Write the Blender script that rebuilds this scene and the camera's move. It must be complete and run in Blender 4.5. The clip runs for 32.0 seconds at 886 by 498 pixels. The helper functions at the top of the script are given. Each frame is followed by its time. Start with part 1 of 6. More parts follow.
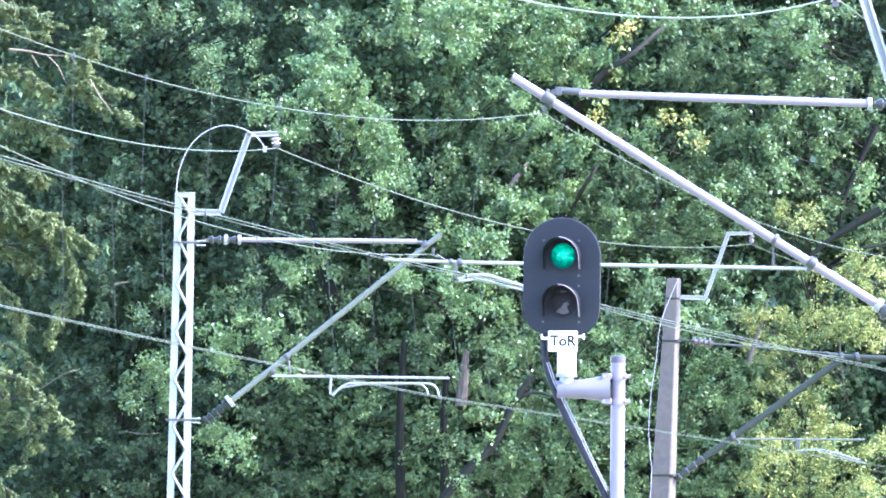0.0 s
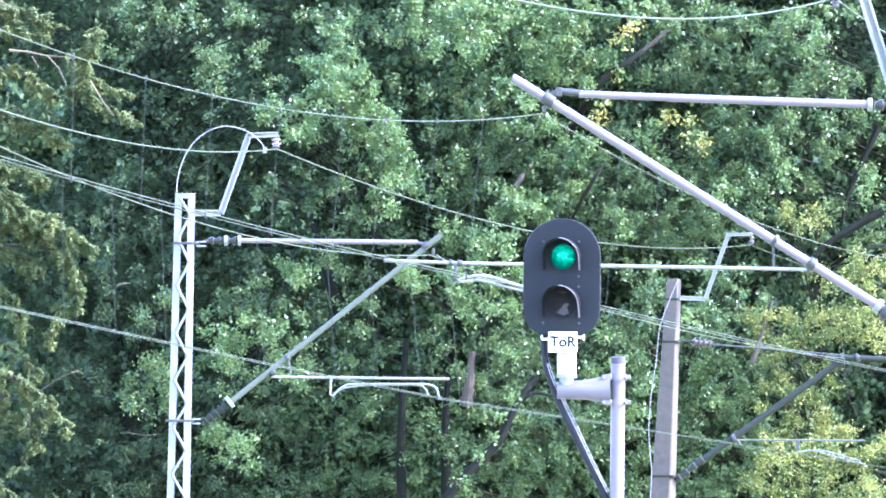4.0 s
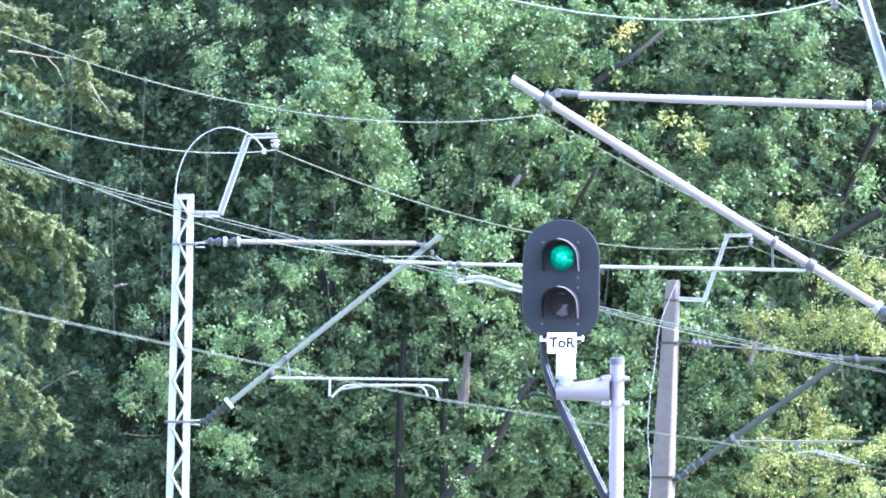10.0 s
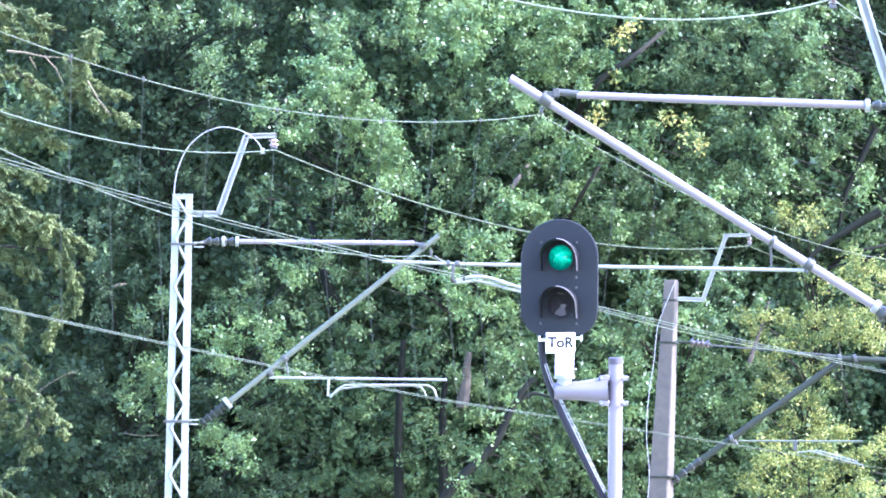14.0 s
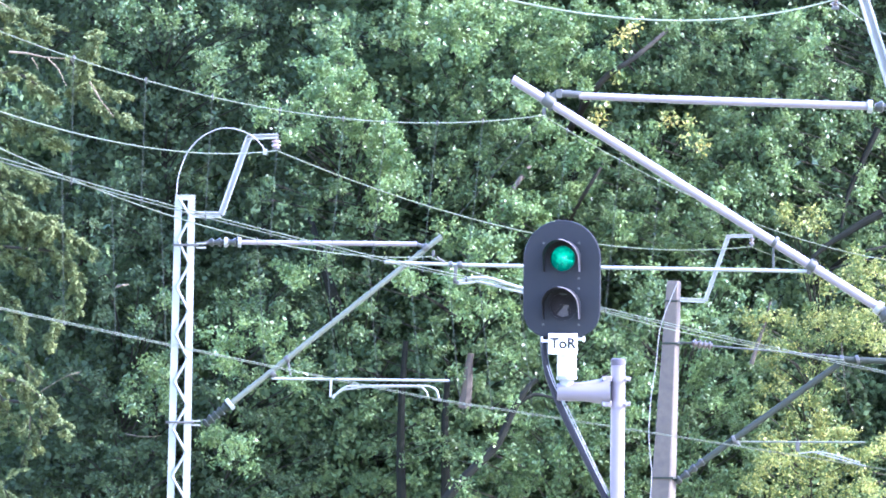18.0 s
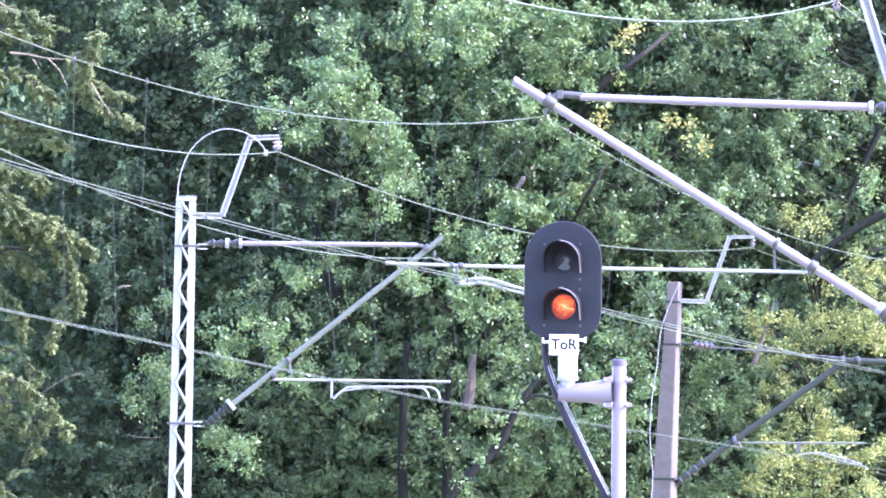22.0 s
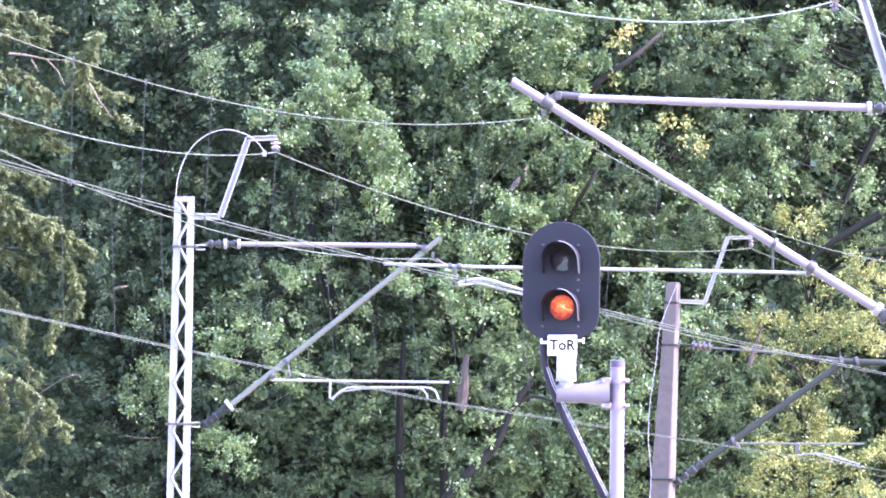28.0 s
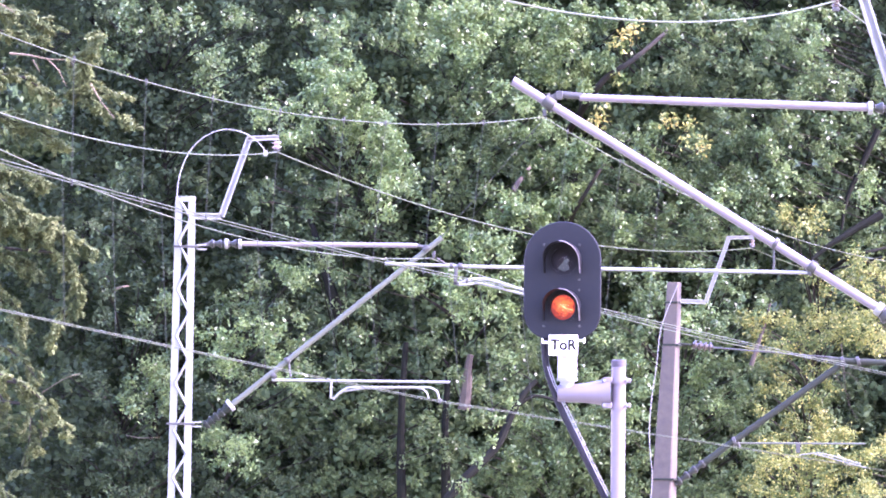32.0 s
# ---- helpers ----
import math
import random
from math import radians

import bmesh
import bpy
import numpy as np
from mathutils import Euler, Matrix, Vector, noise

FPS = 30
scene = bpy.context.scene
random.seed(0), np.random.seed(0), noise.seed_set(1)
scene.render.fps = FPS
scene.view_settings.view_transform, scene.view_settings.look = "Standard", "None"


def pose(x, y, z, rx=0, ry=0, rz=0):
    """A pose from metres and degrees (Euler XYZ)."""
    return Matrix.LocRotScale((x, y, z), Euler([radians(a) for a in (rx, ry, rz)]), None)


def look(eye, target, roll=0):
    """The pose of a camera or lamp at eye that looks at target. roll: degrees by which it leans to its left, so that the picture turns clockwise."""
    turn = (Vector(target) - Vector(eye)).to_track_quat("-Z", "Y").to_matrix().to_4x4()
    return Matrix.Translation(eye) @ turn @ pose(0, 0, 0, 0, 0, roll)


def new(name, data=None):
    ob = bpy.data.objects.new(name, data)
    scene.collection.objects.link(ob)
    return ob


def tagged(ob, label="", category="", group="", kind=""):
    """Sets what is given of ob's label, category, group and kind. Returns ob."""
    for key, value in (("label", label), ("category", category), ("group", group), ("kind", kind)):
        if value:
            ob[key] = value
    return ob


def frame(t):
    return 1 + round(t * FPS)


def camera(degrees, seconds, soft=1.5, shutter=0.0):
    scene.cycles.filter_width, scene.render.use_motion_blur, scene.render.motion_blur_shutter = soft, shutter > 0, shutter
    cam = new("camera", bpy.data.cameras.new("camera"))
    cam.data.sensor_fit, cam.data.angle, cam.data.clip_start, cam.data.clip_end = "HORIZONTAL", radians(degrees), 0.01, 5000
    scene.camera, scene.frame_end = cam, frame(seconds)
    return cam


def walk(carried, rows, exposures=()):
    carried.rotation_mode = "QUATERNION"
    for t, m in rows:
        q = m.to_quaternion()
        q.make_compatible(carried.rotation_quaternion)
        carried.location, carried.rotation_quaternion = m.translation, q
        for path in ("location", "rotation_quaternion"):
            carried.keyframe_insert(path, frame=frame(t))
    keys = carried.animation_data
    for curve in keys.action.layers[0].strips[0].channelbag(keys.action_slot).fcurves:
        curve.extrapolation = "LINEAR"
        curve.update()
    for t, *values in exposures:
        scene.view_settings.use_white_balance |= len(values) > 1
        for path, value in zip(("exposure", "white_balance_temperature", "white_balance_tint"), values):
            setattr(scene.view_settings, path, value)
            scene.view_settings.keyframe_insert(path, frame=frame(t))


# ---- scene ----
# ---------------------------------------------------------------- camera
# a long lens on a tripod that settles and trembles a little: seconds, and where the axis meets the plane 100 m away
PATH = [
    (0, -0.0118, 6.2112),
    (0.5, -0.0110, 6.2142),
    (1, -0.0118, 6.2127),
    (1.5, -0.0118, 6.2165),
    (2, -0.0118, 6.2172),
    (2.5, -0.0118, 6.2173),
    (3, -0.0125, 6.2180),
    (3.5, -0.0118, 6.2180),
    (5.5, -0.0140, 6.2188),
    (6, -0.0118, 6.2180),
    (6.5, -0.0132, 6.2210),
    (7, -0.0140, 6.2240),
    (7.5, -0.0125, 6.2248),
    (8, -0.0118, 6.2248),
    (8.5, -0.0057, 6.2255),
    (9, -0.0050, 6.2256),
    (9.5, -0.0050, 6.2294),
    (10, -0.0050, 6.2263),
    (10.5, -0.0057, 6.2248),
    (11, -0.0080, 6.2256),
    (11.5, -0.0050, 6.2248),
    (12, -0.0050, 6.2248),
    (12.5, -0.0050, 6.2248),
    (13, -0.0042, 6.2248),
    (13.5, 0.0019, 6.2248),
    (14, 0.0065, 6.2248),
    (14.5, 0.0034, 6.2256),
    (16.5, -0.0050, 6.2317),
    (17, -0.0125, 6.2317),
    (17.5, -0.0118, 6.2317),
    (18, -0.0125, 6.2317),
    (18.5, -0.0155, 6.2325),
    (19, -0.0133, 6.2317),
    (19.5, -0.0118, 6.2362),
    (20, -0.0125, 6.2370),
    (20.5, -0.0103, 6.2377),
    (21, -0.0110, 6.2369),
    (21.5, -0.0185, 6.2385),
    (22, -0.0208, 6.2392),
    (22.5, -0.0222, 6.2399),
    (23, -0.0200, 6.2422),
    (23.5, -0.0177, 6.2429),
    (24, -0.0177, 6.2436),
    (24.5, -0.0193, 6.2452),
    (25, -0.0185, 6.2436),
    (25.5, -0.0193, 6.2444),
    (27.5, -0.0125, 6.2429),
    (28, -0.0080, 6.2444),
    (28.5, -0.0073, 6.2444),
    (29, -0.0057, 6.2444),
    (29.5, -0.0072, 6.2399),
    (30, -0.0118, 6.2437),
    (30.5, -0.0118, 6.2385),
    (31, -0.0118, 6.2399),
    (31.5, -0.0132, 6.2407),
    (32, -0.0163, 6.2430),
]

EYE = (0.0, 0.0, 3.6)
cam = camera(3.9914, 32.0, soft=1.75)
walk(cam, [(t, look(EYE, (x, 100.0, z), 0.5)) for t, x, z in PATH],
     exposures=[(0.0, 4.0, 4920, 41), (17.0, 4.0, 4930, 44), (21.0, 4.0, 5060, 55), (25.0, 4.0, 5210, 63), (28.0, 4.0, 5290, 68), (32.0, 4.0, 5410, 79)])

# ---------------------------------------------------------------- world, sun, exposure
SUN_DIR = Vector((0.73, -0.17, 0.66)).normalized()
world = bpy.data.worlds.new("sky")
scene.world = world
world.use_nodes = True
wn = world.node_tree.nodes
sky = wn.new("ShaderNodeTexSky")
sky.sky_type = "NISHITA"
sky.sun_disc = False
sky.air_density, sky.dust_density = 1.6, 1.2
sky.sun_elevation = math.asin(SUN_DIR.z)
sky.sun_rotation = math.atan2(SUN_DIR.x, SUN_DIR.y)
wn["Background"].inputs["Strength"].default_value = 0.15
world.node_tree.links.new(sky.outputs[0], wn["Background"].inputs["Color"])
lamp = bpy.data.lights.new("sun", "SUN")
lamp.energy, lamp.angle, lamp.color = 2.0, radians(0.5), (1.0, 0.91, 0.74)
sun = new("sun", lamp)
sun.matrix_world = look((30, -30, 60), Vector((30, -30, 60)) - SUN_DIR)


# ---------------------------------------------------------------- materials
def material(name, base, rough=0.6, metal=0.0, grain=30.0, vary=0.25, bump=0.15, stain=None, stain_scale=2.0, spec=0.5):
    """Principled surface with fine grain, larger stains and a little relief."""
    m = bpy.data.materials.new(name)
    m.use_nodes = True
    n, l = m.node_tree.nodes, m.node_tree.links
    b = n["Principled BSDF"]
    b.inputs["Metallic"].default_value = metal
    b.inputs["Specular IOR Level"].default_value = spec
    co = n.new("ShaderNodeTexCoord")
    fine = n.new("ShaderNodeTexNoise")
    fine.inputs["Scale"].default_value, fine.inputs["Detail"].default_value = grain, 6
    big = n.new("ShaderNodeTexNoise")
    big.inputs["Scale"].default_value, big.inputs["Detail"].default_value = stain_scale, 5
    l.new(co.outputs["Object"], fine.inputs["Vector"])
    l.new(co.outputs["Object"], big.inputs["Vector"])
    mix = n.new("ShaderNodeMix")
    mix.data_type = "RGBA"
    mix.inputs["A"].default_value = (*[c * (1 - vary) for c in base], 1)
    mix.inputs["B"].default_value = (*[min(1, c * (1 + vary)) for c in base], 1)
    l.new(fine.outputs["Fac"], mix.inputs["Factor"])
    ramp = n.new("ShaderNodeMapRange")
    ramp.inputs["From Min"].default_value, ramp.inputs["From Max"].default_value = 0.5, 0.75
    l.new(big.outputs["Fac"], ramp.inputs["Value"])
    st = n.new("ShaderNodeMix")
    st.data_type = "RGBA"
    st.inputs["B"].default_value = (*(stain or [c * 0.7 for c in base]), 1)
    l.new(mix.outputs["Result"], st.inputs["A"])
    sc = n.new("ShaderNodeMath")
    sc.operation = "MULTIPLY"
    sc.inputs[1].default_value = 0.6
    l.new(ramp.outputs["Result"], sc.inputs[0])
    l.new(sc.outputs[0], st.inputs["Factor"])
    l.new(st.outputs["Result"], b.inputs["Base Color"])
    rr = n.new("ShaderNodeMapRange")
    rr.inputs["To Min"].default_value, rr.inputs["To Max"].default_value = max(0.05, rough - 0.12), min(1, rough + 0.12)
    l.new(fine.outputs["Fac"], rr.inputs["Value"])
    l.new(rr.outputs["Result"], b.inputs["Roughness"])
    if bump:
        bp = n.new("ShaderNodeBump")
        bp.inputs["Strength"].default_value, bp.inputs["Distance"].default_value = bump, 0.01
        l.new(fine.outputs["Fac"], bp.inputs["Height"])
        l.new(bp.outputs["Normal"], b.inputs["Normal"])
    return m


def leaf_material(name, dark, light, rough=0.46, through_light=0.45, odd=None, odd_share=0.0, wax=0.27):
    """Leaves: each has a colour of its own, a waxy gloss, and lets some light through."""
    m = bpy.data.materials.new(name)
    m.use_nodes = True
    n, l = m.node_tree.nodes, m.node_tree.links
    b = n["Principled BSDF"]
    geo = n.new("ShaderNodeNewGeometry")
    co = n.new("ShaderNodeTexCoord")
    big = n.new("ShaderNodeTexNoise")
    big.inputs["Scale"].default_value, big.inputs["Detail"].default_value = 2.0, 3
    l.new(co.outputs["Object"], big.inputs["Vector"])
    add = n.new("ShaderNodeMath")
    add.operation = "MULTIPLY_ADD"
    add.inputs[1].default_value = 0.55
    l.new(geo.outputs["Random Per Island"], add.inputs[0])
    half = n.new("ShaderNodeMath")
    half.operation = "MULTIPLY_ADD"
    half.inputs[1].default_value, half.inputs[2].default_value = 2.3, -0.95
    l.new(big.outputs["Fac"], half.inputs[0])
    l.new(half.outputs[0], add.inputs[2])
    mix = n.new("ShaderNodeMix")
    mix.data_type = "RGBA"
    mix.inputs["A"].default_value, mix.inputs["B"].default_value = (*dark, 1), (*light, 1)
    l.new(add.outputs[0], mix.inputs["Factor"])
    colour = mix.outputs["Result"]
    if odd:
        pick = n.new("ShaderNodeMath")
        pick.operation = "GREATER_THAN"
        pick.inputs[1].default_value = 1 - odd_share
        l.new(geo.outputs["Random Per Island"], pick.inputs[0])
        om = n.new("ShaderNodeMix")
        om.data_type = "RGBA"
        om.inputs["B"].default_value = (*odd, 1)
        l.new(pick.outputs[0], om.inputs["Factor"])
        l.new(colour, om.inputs["A"])
        colour = om.outputs["Result"]
    l.new(colour, b.inputs["Base Color"])
    b.inputs["Roughness"].default_value = rough
    b.inputs["Specular IOR Level"].default_value = wax
    tr = n.new("ShaderNodeBsdfTranslucent")
    l.new(colour, tr.inputs["Color"])
    ms = n.new("ShaderNodeMixShader")
    ms.inputs[0].default_value = through_light
    l.new(b.outputs[0], ms.inputs[1])
    l.new(tr.outputs[0], ms.inputs[2])
    l.new(ms.outputs[0], n["Material Output"].inputs["Surface"])
    return m


def lamp_material(name, rim, core, strength):
    """The lit disc behind a signal lens: brightest in an uneven star round the filament."""
    m = bpy.data.materials.new(name)
    m.use_nodes = True
    n, l = m.node_tree.nodes, m.node_tree.links
    n.remove(n["Principled BSDF"])
    em = n.new("ShaderNodeEmission")
    co = n.new("ShaderNodeTexCoord")
    wob = n.new("ShaderNodeTexNoise")
    wob.inputs["Scale"].default_value, wob.inputs["Detail"].default_value = 45, 4
    l.new(co.outputs["Object"], wob.inputs["Vector"])
    mp = n.new("ShaderNodeMapping")
    mp.inputs["Scale"].default_value = (12.6, 12.6, 13.5)
    mp.inputs["Location"].default_value = (0, 0, -0.16)
    mp.inputs["Rotation"].default_value = (0, 0.12, 0)
    l.new(co.outputs["Object"], mp.inputs["Vector"])
    ln = n.new("ShaderNodeVectorMath")
    ln.operation = "LENGTH"
    l.new(mp.outputs[0], ln.inputs[0])
    ad = n.new("ShaderNodeMath")
    ad.operation = "MULTIPLY_ADD"
    ad.inputs[1].default_value = 1.5
    l.new(wob.outputs["Fac"], ad.inputs[0])
    l.new(ln.outputs["Value"], ad.inputs[2])
    rg = n.new("ShaderNodeMapRange")
    rg.inputs["From Min"].default_value, rg.inputs["From Max"].default_value = 0.85, 1.75
    rg.inputs["To Min"].default_value, rg.inputs["To Max"].default_value = 1.0, 0.0
    l.new(ad.outputs[0], rg.inputs["Value"])
    mix = n.new("ShaderNodeMix")
    mix.data_type = "RGBA"
    mix.inputs["A"].default_value, mix.inputs["B"].default_value = (*rim, 1), (*core, 1)
    l.new(rg.outputs["Result"], mix.inputs["Factor"])
    l.new(mix.outputs["Result"], em.inputs["Color"])
    em.inputs["Strength"].default_value = strength
    l.new(em.outputs[0], n["Material Output"].inputs["Surface"])
    return m


def glass_material(name):
    m = bpy.data.materials.new(name)
    m.use_nodes = True
    n, l = m.node_tree.nodes, m.node_tree.links
    n.remove(n["Principled BSDF"])
    tp, gl, ms = n.new("ShaderNodeBsdfTransparent"), n.new("ShaderNodeBsdfGlossy"), n.new("ShaderNodeMixShader")
    gl.inputs["Roughness"].default_value = 0.12
    fr = n.new("ShaderNodeFresnel")
    fr.inputs["IOR"].default_value = 1.22
    l.new(fr.outputs[0], ms.inputs[0])
    l.new(tp.outputs[0], ms.inputs[1])
    l.new(gl.outputs[0], ms.inputs[2])
    l.new(ms.outputs[0], n["Material Output"].inputs["Surface"])
    return m


GALV = material("galvanised_steel", (0.130, 0.144, 0.120), 0.5, 0.3, 40, 0.12, 0.05, (0.105, 0.115, 0.098), 3)
ALU = material("aluminium_tube", (0.094, 0.087, 0.085), 0.55, 0.2, 60, 0.12, 0.05, (0.11, 0.098, 0.098), 5)
DULL_ALU = material("dull_aluminium_tube", (0.056, 0.068, 0.043), 0.7, 0.0, 60, 0.15, 0.05, (0.045, 0.054, 0.035), 5, spec=0.2)
OLD_STEEL = material("weathered_steel", (0.0115, 0.0165, 0.0090), 0.75, 0.1, 40, 0.25, 0.15, (0.017, 0.018, 0.012), 4, spec=0.18)
FITTING = material("cast_fitting", (0.021, 0.025, 0.016), 0.65, 0.15, 50, 0.2, 0.1)
WIRE = material("bare_wire", (0.031, 0.044, 0.018), 0.6, 0.0, 20, 0.15, 0.0, (0.048, 0.054, 0.032), 1.0, spec=0.1)
CONTACT = material("grooved_copper_wire", (0.027, 0.038, 0.016), 0.6, 0.0, 20, 0.15, 0.0, (0.042, 0.046, 0.029), 1.0, spec=0.1)
DROPPER = material("dropper_wire", (0.030, 0.037, 0.028), 0.85, 0.0, 20, 0.2, 0.0, spec=0.1)
PORCELAIN = material("grey_porcelain", (0.016, 0.019, 0.0125), 0.42, 0.0, 20, 0.1, 0.0, spec=0.2)
PALE_PORCELAIN = material("pale_porcelain", (0.043, 0.036, 0.023), 0.25, 0.0, 20, 0.1, 0.0, spec=0.5)
RED_PORCELAIN = material("red_brown_porcelain", (0.16, 0.115, 0.10), 0.25, 0.0, 20, 0.1, 0.0)
CONCRETE = material("aged_concrete", (0.044, 0.037, 0.0215), 0.85, 0.0, 11, 0.6, 0.6, (0.020, 0.018, 0.010), 3.2)
CAP = material("weathered_cap", (0.022, 0.020, 0.022), 0.7, 0.0, 30, 0.2, 0.05, (0.016, 0.014, 0.016), 5)
BOARD = material("dark_grey_enamel", (0.0026, 0.0045, 0.0046), 0.65, 0.0, 25, 0.25, 0.03, (0.0037, 0.0058, 0.0058), 3, spec=0.2)
HOOD = material("matt_black_paint", (0.0028, 0.0036, 0.0036), 0.6, 0.0, 30, 0.25, 0.05, (0.005, 0.005, 0.0055), 5, spec=0.15)
# pale colour stands for sun on the hood's right-hand rim
HOOD_EDGE = material("sunlit_hood_edge", (0.085, 0.080, 0.080), 0.55, 0.1, 40, 0.2, 0.05)
WHITE = material("white_enamel", (0.55, 0.55, 0.55), 0.5, 0.0, 20, 0.05, 0.02, (0.55, 0.54, 0.52), 4)
POST = material("post_enamel", (0.25, 0.245, 0.255), 0.5, 0.0, 20, 0.06, 0.02, (0.2, 0.195, 0.2), 4)
BLACK = material("black_lettering", (0.014, 0.016, 0.010), 0.8, 0.0, 20, 0.2, 0.0, spec=0.1)
POLE_PAINT = material("pale_grey_paint", (0.080, 0.073, 0.077), 0.5, 0.1, 30, 0.08, 0.03, (0.070, 0.064, 0.067), 3)
RUBBER = material("grey_conduit", (0.0105, 0.0115, 0.0125), 0.7, 0.0, 30, 0.2, 0.05, spec=0.15)
CABLE = material("light_cable", (0.14, 0.145, 0.135), 0.5, 0.0, 30, 0.15, 0.0)
VANE = material("unlit_lens_grey", (0.005, 0.005, 0.0055), 0.6, 0.0, 14, 0.4, 0.0, (0.008, 0.008, 0.008), 9, spec=0.1)
# colours of the painted glints that show in the unlit lenses
LENS_GLINT = material("grey_lens_glint", (0.022, 0.022, 0.021), 0.6, 0.1, 30, 0.3, 0.0)
GREEN_GLINT = material("green_lens_glint", (0.011, 0.024, 0.016), 0.6, 0.1, 30, 0.3, 0.0)
BARK = material("dark_bark", (0.022, 0.022, 0.0150), 0.95, 0.0, 14, 0.45, 0.6, (0.022, 0.020, 0.018), 2, spec=0.05)
# darker copy of the bark: shade put into the colour of some limbs
SHADED_BARK = material("shaded_bark", (0.0088, 0.0102, 0.0066), 0.95, 0.0, 9, 0.6, 0.8, (0.0055, 0.0058, 0.0045), 2, spec=0.05)
PALE_BARK = material("pale_bark", (0.050, 0.044, 0.030), 0.85, 0.0, 14, 0.4, 0.5, (0.030, 0.026, 0.02), 2, spec=0.15)
DEAD_WOOD = material("bare_dead_twig", (0.080, 0.064, 0.030), 0.85, 0.0, 20, 0.3, 0.2)
LENS = glass_material("lens_glass")
GREEN_LAMP = lamp_material("green_lamp", (0.0, 0.012, 0.006), (0.0015, 0.07, 0.028), 1.0)
GREEN_CORE = lamp_material("green_filament", (0.004, 0.11, 0.045), (0.02, 0.17, 0.08), 1.0)
AMBER_CORE = lamp_material("amber_filament", (0.24, 0.09, 0.02), (0.35, 0.17, 0.06), 1.0)
AMBER_LAMP = lamp_material("amber_lamp", (0.03, 0.006, 0.003), (0.16, 0.030, 0.003), 1.0)
# sun and shade are put into these greens: lit clumps bright, shaded boughs deep
LEAF_LIT = leaf_material("lit_green_leaf", (0.050, 0.100, 0.030), (0.126, 0.190, 0.051), rough=0.42, wax=0.34)
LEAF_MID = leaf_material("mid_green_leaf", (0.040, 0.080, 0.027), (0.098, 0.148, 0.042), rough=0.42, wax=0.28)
# for shaded boughs; lightened to lift the dark gaps between clumps
LEAF_SHADE = leaf_material("shade_green_leaf", (0.050, 0.092, 0.036), (0.100, 0.150, 0.050), 0.6, wax=0.15)
LEAF_DEEP_SHADE = leaf_material("deep_shade_leaf", (0.028, 0.051, 0.021), (0.058, 0.088, 0.033), 0.6, wax=0.15)
LEAF_YELLOW = leaf_material("yellowing_leaf", (0.052, 0.094, 0.022), (0.205, 0.228, 0.052), odd=(0.31, 0.31, 0.08), odd_share=0.10, wax=0.24)
LEAF_GOLD = leaf_material("golden_leaf", (0.19, 0.18, 0.034), (0.31, 0.28, 0.075))
NEEDLE = leaf_material("spruce_needle", (0.036, 0.058, 0.018), (0.134, 0.164, 0.050), 0.6, 0.25, wax=0.14)
# unseen ground, paled so that it throws fill light up into the foliage
BOUNCE_GROUND = material("pale_bounce_ground", (0.17, 0.175, 0.09), 0.9, 0.0, 6, 0.4, 0.5, (0.26, 0.24, 0.19), 0.15)
FAR_WOOD = material("far_wood", (0.03, 0.055, 0.022), 0.95, 0.0, 1.5, 0.5, 0.0, (0.045, 0.07, 0.03), 0.4)

# ---------------------------------------------------------------- building helpers
AT = {}


def thing(name, base, label, category, group="", kind=""):
    ob = new(name)
    ob.empty_display_size = 0.2
    ob.location = base
    AT[ob] = Vector(base)
    return tagged(ob, label, category, group, kind)


def part(name, src, mat, parent, label="", origin=None, smooth=True, turn=None):
    """Links a bmesh or mesh, given in world metres, as one mesh object under a thing or part."""
    if isinstance(src, bmesh.types.BMesh):
        me = bpy.data.meshes.new(name)
        bmesh.ops.recalc_face_normals(src, faces=src.faces)
        src.to_mesh(me)
        src.free()
    else:
        me = src
    if turn is not None:
        me.transform(turn)
        origin = turn @ Vector(origin) if origin is not None else None
    here = Vector(origin) if origin is not None else AT[parent].copy()
    me.transform(Matrix.Translation(-here))
    if smooth:
        me.polygons.foreach_set("use_smooth", [True] * len(me.polygons))
        me.set_sharp_from_angle(angle=radians(40))
    me.materials.append(mat)
    ob = new(name, me)
    ob.parent = parent
    ob.location = here - AT[parent]
    AT[ob] = here
    if label:
        ob["label"] = label
    return ob


def single(name, bm, mat, label, category, group="", kind="", smooth=True):
    """A thing that is one mesh; its origin is its first vertex's place on the ground plan."""
    me = bpy.data.meshes.new(name)
    bmesh.ops.recalc_face_normals(bm, faces=bm.faces)
    bm.to_mesh(me)
    bm.free()
    here = me.vertices[0].co.copy()
    me.transform(Matrix.Translation(-here))
    if smooth:
        me.polygons.foreach_set("use_smooth", [True] * len(me.polygons))
        me.set_sharp_from_angle(angle=radians(40))
    me.materials.append(mat)
    ob = new(name, me)
    ob.location = here
    AT[ob] = here
    return tagged(ob, label, category, group, kind)


